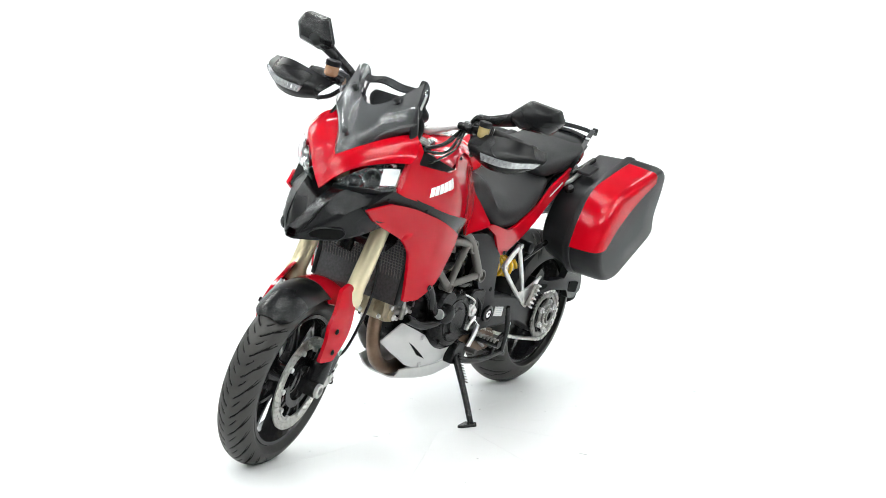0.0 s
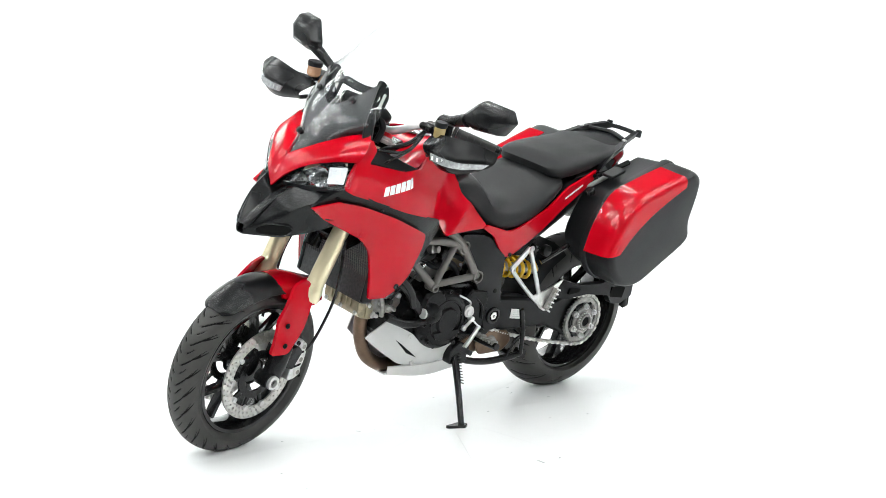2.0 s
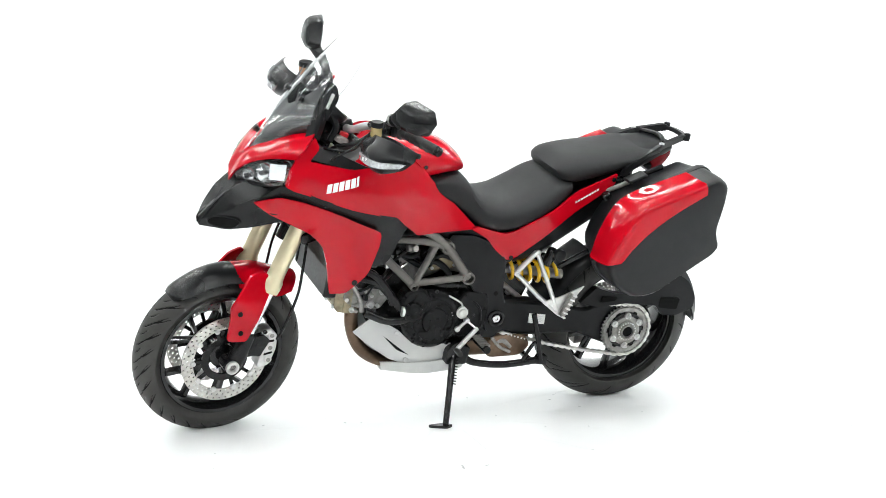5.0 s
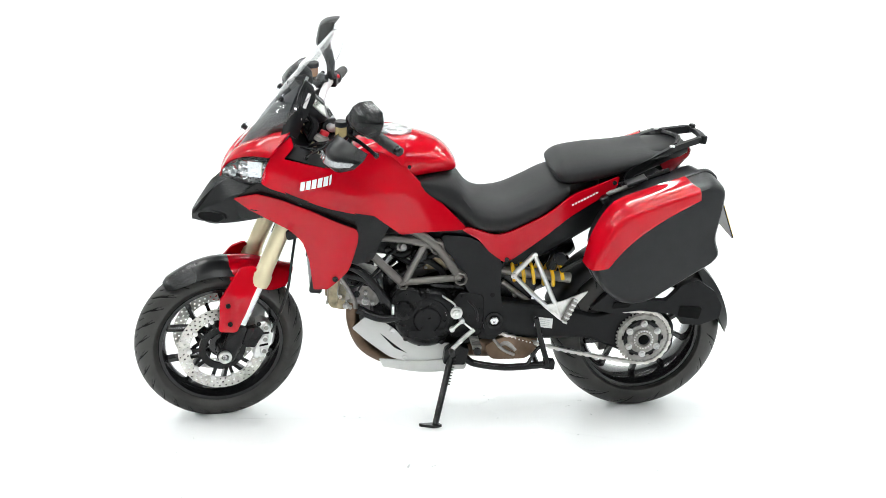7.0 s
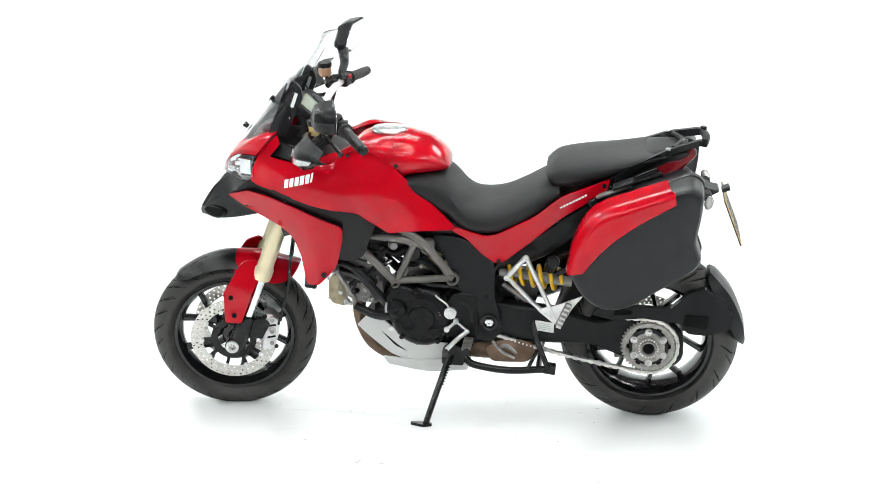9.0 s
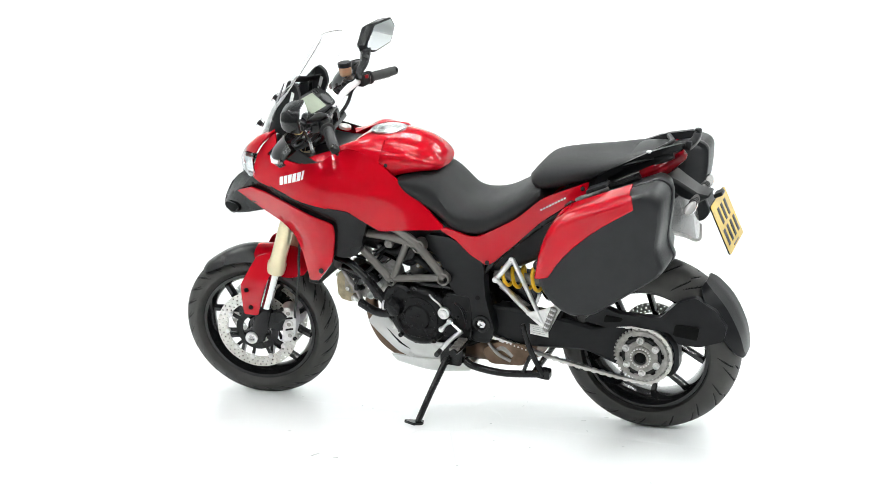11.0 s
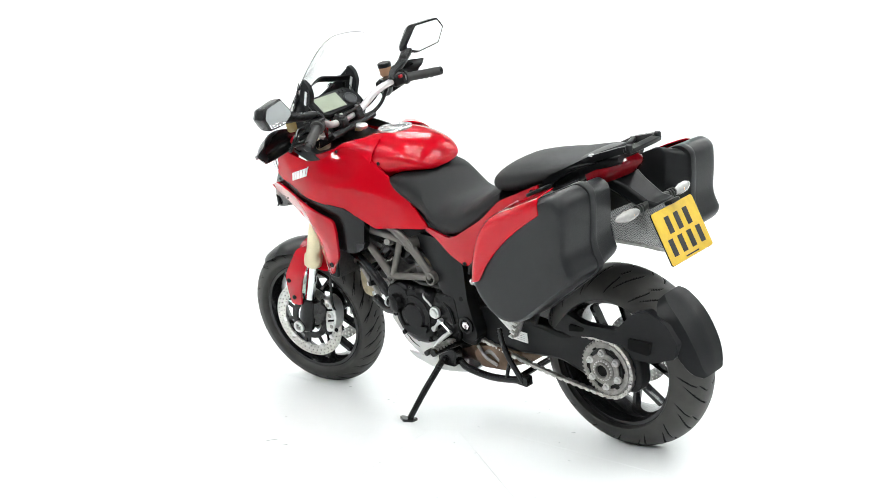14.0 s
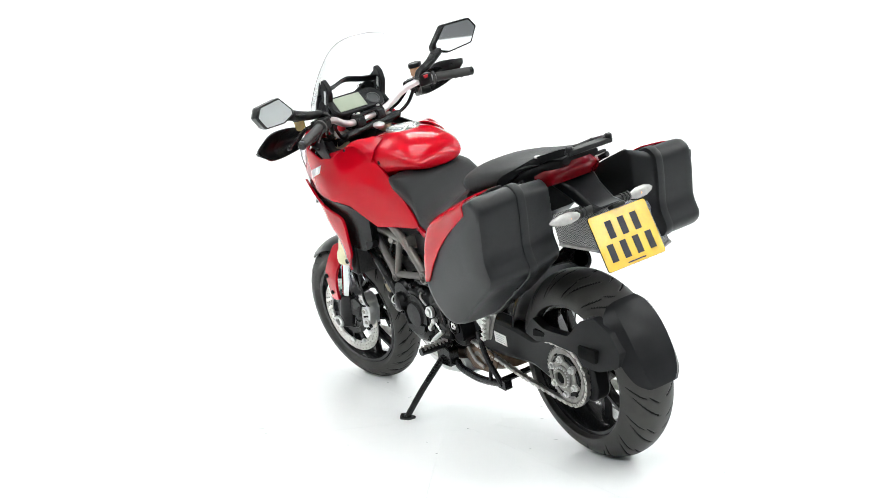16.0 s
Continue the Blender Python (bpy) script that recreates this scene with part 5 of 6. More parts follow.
part("shift_joint", lathe([(0, 0.010), (0.016, 0.010), (0.018, 0.007)], (0.006, -0.170, 0.396), (0, -1, 0), 16), ALU, sl)
part("shift_rod", tube([(0.006, -0.182, 0.396), (0.040, -0.184, 0.428)], 0.006, 8, False), ALU, sl)
part("shift_peg", tube([(0.003, -0.195, 0.322), (0.003, -0.240, 0.322)], 0.010, 10, False), GRIP, sl)

# side stand and centre stand
FOOT = Vector((-0.062, -0.318, 0.088))
st = part("side_stand", tube([(0.012, -0.150, 0.285), (-0.03, -0.248, 0.176), tuple(FOOT)], 0.0125, 12, r1=0.011), BLACKM, bike, "black steel side stand, folded out")
footm = Matrix.Translation(FOOT + Vector((-0.012, 0.0, -0.004))) @ Matrix.Rotation(radians(-14), 4, "X")
part("stand_foot", moved(slab([(-0.046, -0.020), (0.024, -0.030), (0.036, 0.010), (0.006, 0.030), (-0.044, -0.004)], -0.005, 0.005, 0.006), footm @ Matrix.Rotation(radians(90), 4, "X")), BLACKM, st, "", 0.002)
part("stand_spring", tube([(0.026 - 0.036 * k / 70 + 0.006 * math.cos(k), -0.158 - 0.080 * k / 70 + 0.006 * math.sin(k), 0.292 - 0.088 * k / 70) for k in range(71)], 0.0022, 6, False), BLACKM, st)
part("stand_bracket", slab([(-0.02, 0.25), (0.06, 0.245), (0.075, 0.31), (0.02, 0.335), (-0.015, 0.31)], -0.165, -0.125, 0.01), BLACKM, bike, bev=0.004)
for s in (-1, 1):
    cs = part("centre_stand_leg", tube([(0.065, s * 0.135, 0.262), (0.10, s * 0.140, 0.240), (0.22, s * 0.145, 0.224), (0.372, s * 0.150, 0.235)], 0.0135, 10), BLACKM, bike, "black centre stand, folded up")
    part("stand_shoe", slab([(0.345, 0.222), (0.392, 0.215), (0.395, 0.250), (0.36, 0.255)], s * 0.16, s * 0.13, 0.006), BLACKM, cs, "", 0.002)
    if s < 0:
        part("stand_lever", tube([(0.368, -0.155, 0.236), (0.335, -0.175, 0.34), (0.312, -0.170, 0.430)], 0.010, 10), BLACKM, cs)
        part("stand_web", tube([(0.290, -0.150, 0.228), (0.325, -0.158, 0.30), (0.345, -0.165, 0.315)], 0.007, 8), BLACKM, cs)
part("centre_stand_crossbar", tube([(0.33, -0.145, 0.232), (0.33, 0.145, 0.232)], 0.011, 10, False), BLACKM, bike)

# exhaust
ex = part("exhaust_header", tube([(-0.33, -0.010, 0.47), (-0.342, -0.012, 0.40), (-0.328, -0.014, 0.325), (-0.290, -0.016, 0.262), (-0.215, -0.02, 0.222), (-0.12, -0.02, 0.228), (0.05, -0.02, 0.250)], 0.0245, 18, per=8), EXH, bike, "heat-browned steel exhaust header")
part("exhaust_collector", rings([oval(0.02, 0.235, 0.33, 0.075, 3), oval(0.12, 0.235, 0.345, 0.115, 3), oval(0.26, 0.24, 0.35, 0.12, 3), oval(0.335, 0.26, 0.33, 0.10, 3)], 12), EXH, bike, "browned exhaust collector box")
part("collector_flange", tube([(0.18, -0.118, 0.30), (0.215, -0.122, 0.315), (0.25, -0.12, 0.285)], 0.014, 10), ALUD, bike)
for k in range(2):
    si = part("silencer", lathe([(0, 0.045), (0.02, 0.055), (0.20, 0.055), (0.225, 0.044), (0.225, 0.030), (0.15, 0.028)], (0.29, 0.165 - 0.005 * k, 0.43 + 0.09 * k), (0.92, 0.08, 0.36), 28), BLACKM, bike, "short black twin-exit silencer")
# belly pan
BP = [(-0.34, 0.35, 0.055), (-0.28, 0.42, 0.090), (-0.20, 0.38, 0.135), (-0.15, 0.33, 0.142), (0.01, 0.32, 0.140), (-0.01, 0.25, 0.118), (-0.19, 0.245, 0.095), (-0.28, 0.31, 0.075)]
bl, br = both("belly_pan", panel([(-0.345, 0.352), (-0.283, 0.424), (-0.200, 0.384), (-0.150, 0.334, 0.02), (0.018, 0.322), (0.000, 0.262, 0.02), (-0.04, 0.250), (-0.10, 0.245), (-0.175, 0.243), (-0.215, 0.256), (-0.30, 0.315)], BP, 0.006, 0.006, 0.03), BELLY, "silver painted belly pan with a dark slot", 0.003)
for w, s in ((bl, -1), (br, 1)):
    # near-black strip laid on the pan paints the slot's shade
    slot = panel([(-0.245, 0.352), (-0.232, 0.344), (-0.165, 0.292), (-0.150, 0.281), (-0.195, 0.300)], [(x, z, y + 0.0015) for x, z, y in BP], 0.003, 0.002, 0.02)
    part("belly_slot_shade", mirrored(slot) if s > 0 else slot, SHADE_JOINT, w)
    for x, z in ((-0.205, 0.372), (-0.155, 0.257), (0.0, 0.298)):
        y = field(BP)(x, z)
        part("belly_bolt", ybolt(x, s * y, z, 0.011, 0.005), ALU, w)
part("belly_tray", skin([[(-0.245, -0.085, 0.244), (-0.228, -0.06, 0.204), (-0.225, 0.0, 0.198), (-0.228, 0.06, 0.204), (-0.245, 0.085, 0.244)], [(-0.08, -0.118, 0.248), (-0.08, -0.098, 0.196), (-0.08, 0.0, 0.190), (-0.08, 0.098, 0.196), (-0.08, 0.118, 0.248)], [(0.085, -0.115, 0.262), (0.065, -0.098, 0.206), (0.06, 0.0, 0.200), (0.065, 0.098, 0.206), (0.085, 0.115, 0.262)]], 20, 14, 0.006), BELLY, bike, "silver painted lower belly tray")

# radiator and oil cooler
rad = part("radiator", block(-0.466, 0, 0.672, 0.035, 0.35, 0.26, 0, 8), RADM, bike, "black water radiator with fine fins")
for i in range(26):
    part("fin", block(-0.487 - 0.0014 * (i - 13), 0, 0.549 + 0.0096 * i, 0.008, 0.335, 0.0040, 0, 8), RADM, rad)
for i in range(30):
    part("guard_wire", tube([(-0.476, -0.162 + 0.0112 * i, 0.548), (-0.512, -0.162 + 0.0112 * i, 0.798)], 0.0013, 5, False), FRAMEG, rad)
for y in (-0.182, 0.182):
    part("side_tank", block(-0.466, y * 0.96, 0.675, 0.045, 0.018, 0.26, 0, 8), BLACKP, rad, "", 0.006)


# ---------------- cockpit and handlebar ----------------
part("cockpit_tub", rings([oval(-0.66, 1.00, 1.06, 0.10, 4), oval(-0.58, 0.99, 1.075, 0.150, 4), oval(-0.46, 0.98, 1.035, 0.175, 4), oval(-0.36, 0.97, 1.035, 0.15, 4), oval(-0.30, 0.98, 1.045, 0.11, 4)], 14), BLACKP, bike, "black plastic cockpit lining")
both("cockpit_infill", panel([(-0.590, 1.048), (-0.556, 1.088), (-0.50, 1.070), (-0.405, 1.030), (-0.378, 1.022), (-0.45, 1.018)], [(-0.59, 1.045, 0.186), (-0.55, 1.085, 0.168), (-0.38, 1.022, 0.228), (-0.45, 1.02, 0.222)], 0.006, 0.004, 0.025), BLACKP, "", 0.002)
both("inner_cowl", skin([[(-0.60, -0.165, 1.115), (-0.57, -0.172, 1.120), (-0.545, -0.150, 1.10)], [(-0.58, -0.140, 1.18), (-0.545, -0.145, 1.18), (-0.52, -0.125, 1.15)], [(-0.555, -0.110, 1.235), (-0.525, -0.115, 1.24), (-0.50, -0.105, 1.20)]], 8, 8, 0.008), BLACKP)
sh_c = []
for u, off in ((0.03, 0.014), (0.18, 0.016), (0.34, 0.018)):
    hw = (0.125, 0.150, 0.130)[[0.03, 0.18, 0.34].index(u)]
    x0, z0 = -0.745 + 0.325 * u, 1.062 + 0.375 * u
    sh_c.append([(-0.750 + 1.31 * 0.134 * abs(k) / 4, 0.134 * k / 4, 1.026 + 0.727 * 0.134 * abs(k) / 4) for k in range(-4, 5)] if u < 0.1 else
                [(x0 + off + 0.085 * (k / 4) ** 2, hw * k / 4, z0 + 0.024 * (k / 4) ** 2 + (0.075 * (abs(k) / 4) ** 1.6 if u > 0.3 else 0)) for k in range(-4, 5)])
shroud = part("screen_shroud", skin(sh_c, 22, 14, 0.004), SMOKE, bike, "smoked grey shroud behind the windscreen")
for s in (-1, 1):
    b = part("screen_bracket", moved(slab([(-0.555, 1.15), (-0.515, 1.16), (-0.478, 1.235), (-0.485, 1.275), (-0.515, 1.300), (-0.540, 1.24)], s * 0.108, s * 0.128, 0.012), I4), BLACKP, bike, "black windscreen bracket with a silver slot", 0.004)
    part("bracket_slot", slab([(-0.524, 1.205), (-0.514, 1.200), (-0.494, 1.250), (-0.504, 1.256)], s * 0.106, s * 0.130, 0.003), ALU, b)
    part("bracket_bolt", ybolt(-0.535, s * 0.128, 1.165, 0.008, 0.006), ALU, b)
    part("screen_bracket_stay", tube([(-0.50, s * 0.11, 1.185), (-0.48, s * 0.12, 1.14), (-0.50, s * 0.12, 1.09)], 0.011), BLACKP, b)
part("screen_arch", skin([[(-0.520, -0.108, 1.245), (-0.560, -0.06, 1.250), (-0.575, 0.0, 1.262), (-0.560, 0.06, 1.250), (-0.520, 0.108, 1.245)], [(-0.500, -0.108, 1.265), (-0.535, -0.06, 1.268), (-0.550, 0.0, 1.280), (-0.535, 0.06, 1.268), (-0.500, 0.108, 1.265)]], 18, 3, 0.006), BLACKP, bike)
for q in ((-0.725, 0.0, 1.105), (-0.598, -0.085, 1.225), (-0.598, 0.085, 1.225)):
    k = part("screen_knob", lathe([(-0.014, 0.009), (0.001, 0.010), (0.004, 0.011), (0.006, 0.008)], q, (-0.75, 0, 0.66), 20), BLACKP, screen, "black screen fixing in a clear washer")
    part("knob_washer", lathe([(0.0, 0.019), (0.002, 0.019), (0.002, 0.012), (0, 0.012)], q, (-0.75, 0, 0.66), 24, closed=True), LENS, k)
# dashboard
DM = Matrix.Translation((-0.478, -0.015, 1.185)) @ Matrix.Rotation(radians(42), 4, "Y")
dash = part("dashboard", moved(rings([[(y * k, x * k, z) for x, y in fillet([(-0.115, -0.045), (0.085, -0.048), (0.115, -0.01), (0.10, 0.045), (-0.09, 0.052), (-0.12, 0.02)], 0.02)] for k, z in ((0.75, -0.04), (0.96, -0.012), (1.0, 0.0), (0.97, 0.010))]), DM), BLACKP, bike, "black instrument panel")
part("lcd_screen", moved(block(0.0, -0.035, 0.0105, 0.070, 0.118, 0.004), DM), LCD, dash, "grey-green lcd screen")
part("round_gauge", moved(lathe([(0, 0.027), (0.006, 0.027), (0.008, 0.023), (0.006, 0.021), (0.006, 0.0)], (0.012, 0.062, 0.009), (0, 0, 1), 28), DM), SMOKE, dash)
for i in range(3):
    part("warning_lamp", moved(block(-0.033, 0.030 + 0.018 * i, 0.011, 0.012, 0.013, 0.003), DM), GREYP, dash)

# handlebar group, turned with the steering
BAR = [(-0.290, -0.42, 1.163), (-0.338, -0.31, 1.180), (-0.372, -0.245, 1.188), (-0.412, -0.175, 1.170), (-0.437, -0.115, 1.137), (-0.440, -0.07, 1.126), (-0.440, 0.0, 1.125), (-0.440, 0.07, 1.126), (-0.437, 0.115, 1.137), (-0.412, 0.175, 1.170), (-0.372, 0.245, 1.188), (-0.338, 0.31, 1.180), (-0.290, 0.42, 1.163)]
hb = part("handlebar", moved(tube(BAR, 0.0135, 14, per=6), STEER), SILVER, bike, "silver tapered handlebar")
part("bar_clamp", moved(join(slab([(-0.468, 1.095), (-0.412, 1.095), (-0.412, 1.145), (-0.468, 1.145)], -0.068, -0.032, 0.012), slab([(-0.468, 1.095), (-0.412, 1.095), (-0.412, 1.145), (-0.468, 1.145)], 0.032, 0.068, 0.012), block(-0.44, 0, 1.146, 0.045, 0.135, 0.014)), STEER), BLACKM, hb, "", 0.004)
for x, y in ((-0.455, -0.05), (-0.425, -0.05), (-0.455, 0.05), (-0.425, 0.05)):
    part("clamp_bolt", moved(bolt((x, y, 1.152), (0, 0, 1), 0.007, 0.006), STEER), ALU, hb)
for s, y in ((-1, -0.112), (1, 0.112)):
    part("fork_cap", moved(lathe([(0, 0.030), (0.010, 0.030), (0.012, 0.024), (0.018, 0.022), (0.022, 0.013), (0.028, 0.012)], fork(0.858, y), LEG, 24), STEER), ALUD, hb)
    part("damper_screw", moved(lathe([(0, 0.016), (0.012, 0.016), (0.014, 0.010)], fork(0.882, y), LEG, 16), STEER), CAPRED, hb, "red anodised damper screw")
for s in (-1, 1):
    def H(x, y, z):
        return (x, s * y, z)
    g = part("grip", moved(tube([H(-0.345, 0.295, 1.182), H(-0.290, 0.42, 1.163)], 0.0175, 16, False), STEER), GRIP, hb, "black rubber grip")
    part("grip_flange", moved(lathe([(0, 0.026), (0.008, 0.026), (0.010, 0.019)], H(-0.350, 0.284, 1.183), (0.43, s * 0.9, -0.12), 20), STEER), GRIP, g)
    part("bar_end", moved(lathe([(0, 0.0165), (0.014, 0.0165), (0.018, 0.012)], H(-0.290, 0.42, 1.163), (0.43, s * 0.9, -0.15), 16), STEER), BLACKM, g)
    for i in range(5):
        part("grip_ridge", moved(lathe([(0, 0.0188), (0.004, 0.0188)], H(-0.342 + 0.0095 * i, 0.305 + 0.021 * i, 1.180 - 0.0035 * i), (0.43, s * 0.9, -0.12), 16), STEER), GRIP, g)
    sg = part("switchgear", moved(block(-0.366, s * 0.258, 1.186, 0.045, 0.052, 0.046, 0, 0, -s * 25), STEER), BLACKP, hb, "black switchgear", 0.008)
    part("switch_button", moved(block(-0.345, s * 0.250, 1.200, 0.012, 0.016, 0.012), STEER), CAPRED if s > 0 else GREYP, sg, "", 0.002)
    part("switch_button", moved(block(-0.343, s * 0.265, 1.180, 0.012, 0.012, 0.012), STEER), GREYP, sg, "", 0.002)
    part("master_cylinder", moved(join(block(-0.400, s * 0.245, 1.184, 0.045, 0.07, 0.034, 0, 0, -s * 20), lathe([(0, 0.013), (0.05, 0.013)], H(-0.42, 0.20, 1.185), (-0.2, s * 1.0, 0), 14)), STEER), BLACKM, hb, "", 0.005)
    lv = part("lever", moved(tube([H(-0.415, 0.265, 1.182), H(-0.425, 0.30, 1.180), H(-0.395, 0.36, 1.170), H(-0.365, 0.43, 1.155)], 0.0065, 8), STEER), BLACKM, hb, "black control lever")
    part("lever_ball", moved(lathe([(-0.008, 0.004), (-0.004, 0.009), (0.004, 0.009), (0.008, 0.004)], H(-0.363, 0.434, 1.154), (0.3, s, 0), 12), STEER), BLACKM, lv)
    # fluid reservoir
    rx, ry, rz, rr = ((-0.452, 0.300, 1.178, 0.019) if s < 0 else (-0.436, 0.286, 1.195, 0.024))
    rv = part("fluid_reservoir", moved(lathe([(0, rr * 0.8), (0.006, rr), (0.036, rr)], H(rx, ry, rz), (0, 0, 1), 24), STEER), FLUIDY if s < 0 else FLUID, hb, "translucent fluid reservoir with a black cap")
    part("reservoir_cap", moved(lathe([(0.036, rr * 1.12), (0.050, rr * 1.12), (0.053, rr)], H(rx, ry, rz), (0, 0, 1), 20), STEER), BLACKP, rv)
    part("reservoir_stay", moved(tube([H(rx, ry, rz + 0.003), H(rx + 0.01, ry - 0.03, rz - 0.005), H(-0.40, 0.235, 1.185)], 0.006, 8), STEER), BLACKM, rv)
    # hand guard with a strip lamp
    hgd = part("hand_guard", moved(skin([[H(-0.432, 0.262, 1.176), H(-0.472, 0.34, 1.200), H(-0.458, 0.43, 1.208), H(-0.412, 0.512, 1.194)],
                                         [H(-0.486, 0.272, 1.152), H(-0.514, 0.35, 1.160), H(-0.502, 0.44, 1.166), H(-0.432, 0.524, 1.172)],
                                         [H(-0.492, 0.285, 1.130), H(-0.520, 0.36, 1.122), H(-0.508, 0.44, 1.128), H(-0.446, 0.512, 1.150)],
                                         [H(-0.470, 0.295, 1.112), H(-0.500, 0.37, 1.098), H(-0.488, 0.44, 1.106), H(-0.448, 0.485, 1.130)]], 18, 12, 0.004), STEER), SATIN, hb, "satin black plastic hand guard")
    lp = part("strip_lamp", moved(skin([[H(-0.5265, 0.335, 1.146), H(-0.5245, 0.40, 1.146), H(-0.507, 0.455, 1.150), H(-0.458, 0.518, 1.162)], [H(-0.5290, 0.345, 1.124), H(-0.5270, 0.40, 1.123), H(-0.509, 0.45, 1.129), H(-0.468, 0.504, 1.145)]], 16, 4, 0.007), STEER), LEDSTRIP, hgd, "clear strip lamp")
    for i in range(7):
        part("strip_led", moved(block(-0.5300 + 0.0010 * i + 0.0007 * i * i, s * (0.352 + 0.018 * i), 1.134 + 0.0008 * i, 0.003, 0.007, 0.012, 0, 0, -s * (2 + 6 * i)), STEER), CHROME, lp)
    part("guard_stay", moved(tube([H(-0.478, 0.292, 1.118), H(-0.43, 0.27, 1.130), H(-0.395, 0.245, 1.165)], 0.008, 8), STEER), BLACKP, hgd)
    # mirror
    head = fillet([(0.352, 1.292), (0.405, 1.362), (0.508, 1.358), (0.530, 1.318), (0.500, 1.260), (0.405, 1.250), (0.352, 1.272)], 0.006, 3)
    cy, cz = 0.445, 1.308
    MX, MZ = (-0.042, -0.020) if s < 0 else (0.022, 0.0)

    def MH(y, z, k, x):
        yy = cy + (y - cy) * k - (0.018 if s > 0 else 0.0)
        return H(x + MX + (0.075 if s > 0 else 0.06) * (z - cz) + 0.30 * (yy - cy) * (1 if x > -0.37 or s < 0 else 0.6) * (0.42 if s < 0 else 1.45), yy, cz + MZ + (z - cz) * k * (0.87 if s < 0 else 1.0))
    mi = part("mirror", moved(rings([[MH(y, z, k, x) for y, z in head] for k, x in ((0.94, -0.332), (1.0, -0.336), (1.0, -0.346), (0.985, -0.352), (0.985, -0.358), (0.93, -0.376), (0.74, -0.396), (0.50, -0.404))]), STEER), SATIN, hb, "satin black rear-view mirror on a cast arm", 0, 30)
    gm = bmesh.new()
    f0 = [gm.verts.new(MH(y, z, 0.88, -0.3300)) for y, z in head]
    f1 = [gm.verts.new(MH(y, z, 0.88, -0.3335)) for y, z in head]
    gm.faces.new(f0)
    gm.faces.new(f1[::-1])
    for i in range(len(f0)):
        gm.faces.new((f0[i], f1[i], f1[(i + 1) % len(f0)], f0[(i + 1) % len(f0)]))
    part("mirror_glass", moved(gm, STEER), MIRROR, mi, "silvered mirror glass")
    part("mirror_arm", moved(tube([H(-0.368, 0.226, 1.195), H(-0.372, 0.245, 1.218), H(-0.376 + MX * 0.6, 0.30, 1.240 + MZ * 0.5), H(-0.392 + MX, 0.385, 1.285 + MZ)], 0.012, 12, r1=0.023), STEER), SATIN, mi)
# cables from bar to head
for pts, r in (([(-0.40, -0.21, 1.17), (-0.46, -0.19, 1.12), (-0.52, -0.13, 1.08), (-0.50, -0.08, 1.0)], 0.006), ([(-0.42, -0.22, 1.165), (-0.49, -0.21, 1.10), (-0.56, -0.15, 1.09), (-0.56, -0.06, 1.04)], 0.005), ([(-0.39, -0.20, 1.16), (-0.42, -0.16, 1.10), (-0.47, -0.10, 1.07)], 0.006),
               ([(-0.41, 0.20, 1.17), (-0.46, 0.17, 1.12), (-0.52, 0.11, 1.08), (-0.50, 0.06, 1.0)], 0.006), ([(-0.40, 0.22, 1.16), (-0.42, 0.18, 1.11), (-0.46, 0.10, 1.07)], 0.007), ([(-0.43, -0.23, 1.17), (-0.50, -0.24, 1.12), (-0.55, -0.20, 1.07), (-0.52, -0.16, 1.05)], 0.004)):
    part("cable", moved(tube(pts, r), STEER), BLACKM, bike)
for s in (-1, 1):
    part("brake_hose", moved(tube([tuple(fork(0.52, s * 0.10, -0.05)), tuple(fork(0.40, s * 0.13, -0.075)), tuple(fork(0.30, s * 0.135, -0.10)), tuple(fork(0.16, s * 0.12, -0.115)), tuple(fork(0.10, s * 0.09, -0.12))], 0.005), STEER), BLACKM, bike, "black brake hose")
part("key_switch", lathe([(0, 0.022), (0.010, 0.022), (0.012, 0.018), (0.014, 0.010)], (-0.375, 0.0, 1.088), (0.3, 0, 1), 20), ALU, bike, "metal ignition lock")


# ---------------- tail, rack, number plate ----------------
part("tail_body", rings([oval(0.52, 0.90, 0.985, 0.13, 3.5), oval(0.62, 0.925, 1.01, 0.135, 3.5), oval(0.72, 0.965, 1.040, 0.120, 3.5), oval(0.80, 0.99, 1.048, 0.095, 3.5), oval(0.85, 1.012, 1.045, 0.07, 3)], 14), BLACKP, bike, "black plastic tail unit")
for s in (-1, 1):
    rk = panel([(0.600, 0.950), (0.612, 0.980), (0.640, 0.998), (0.78, 1.055), (0.885, 1.078), (0.908, 1.073), (0.903, 1.058), (0.80, 1.036), (0.70, 1.002), (0.645, 0.972), (0.63, 0.945)], [(0.60, 0.96, 0.168), (0.70, 1.02, 0.145), (0.80, 1.05, 0.112), (0.90, 1.08, 0.082)], 0.020, 0.008, 0.03)
    r0 = part("grab_rail", mirrored(rk) if s > 0 else rk, BLACKP, bike, "black grab rail and luggage rack", 0.004)
    part("rack_knob", lathe([(0, 0.012), (0.014, 0.012), (0.017, 0.009)], (0.903, s * 0.077, 1.066), (0.1, 0, 1), 14), BLACKP, r0)
    part("rack_bolt", bolt((0.780, s * 0.112, 1.052), (0, 0, 1), 0.010, 0.006), ALU, r0)
    part("pannier_stay", tube([(0.58, s * 0.15, 0.93), (0.66, s * 0.165, 0.95), (0.76, s * 0.17, 0.985)], 0.010, 8), BLACKM, bike)
    part("pannier_hook", tube([(0.540, s * 0.17, 0.90), (0.575, s * 0.18, 0.915), (0.655, s * 0.18, 0.945)], 0.009, 8), ALUD, bike)
    part("pannier_stay", tube([(0.40, s * 0.14, 0.60), (0.48, s * 0.17, 0.66), (0.56, s * 0.18, 0.70)], 0.010, 8), BLACKM, bike)
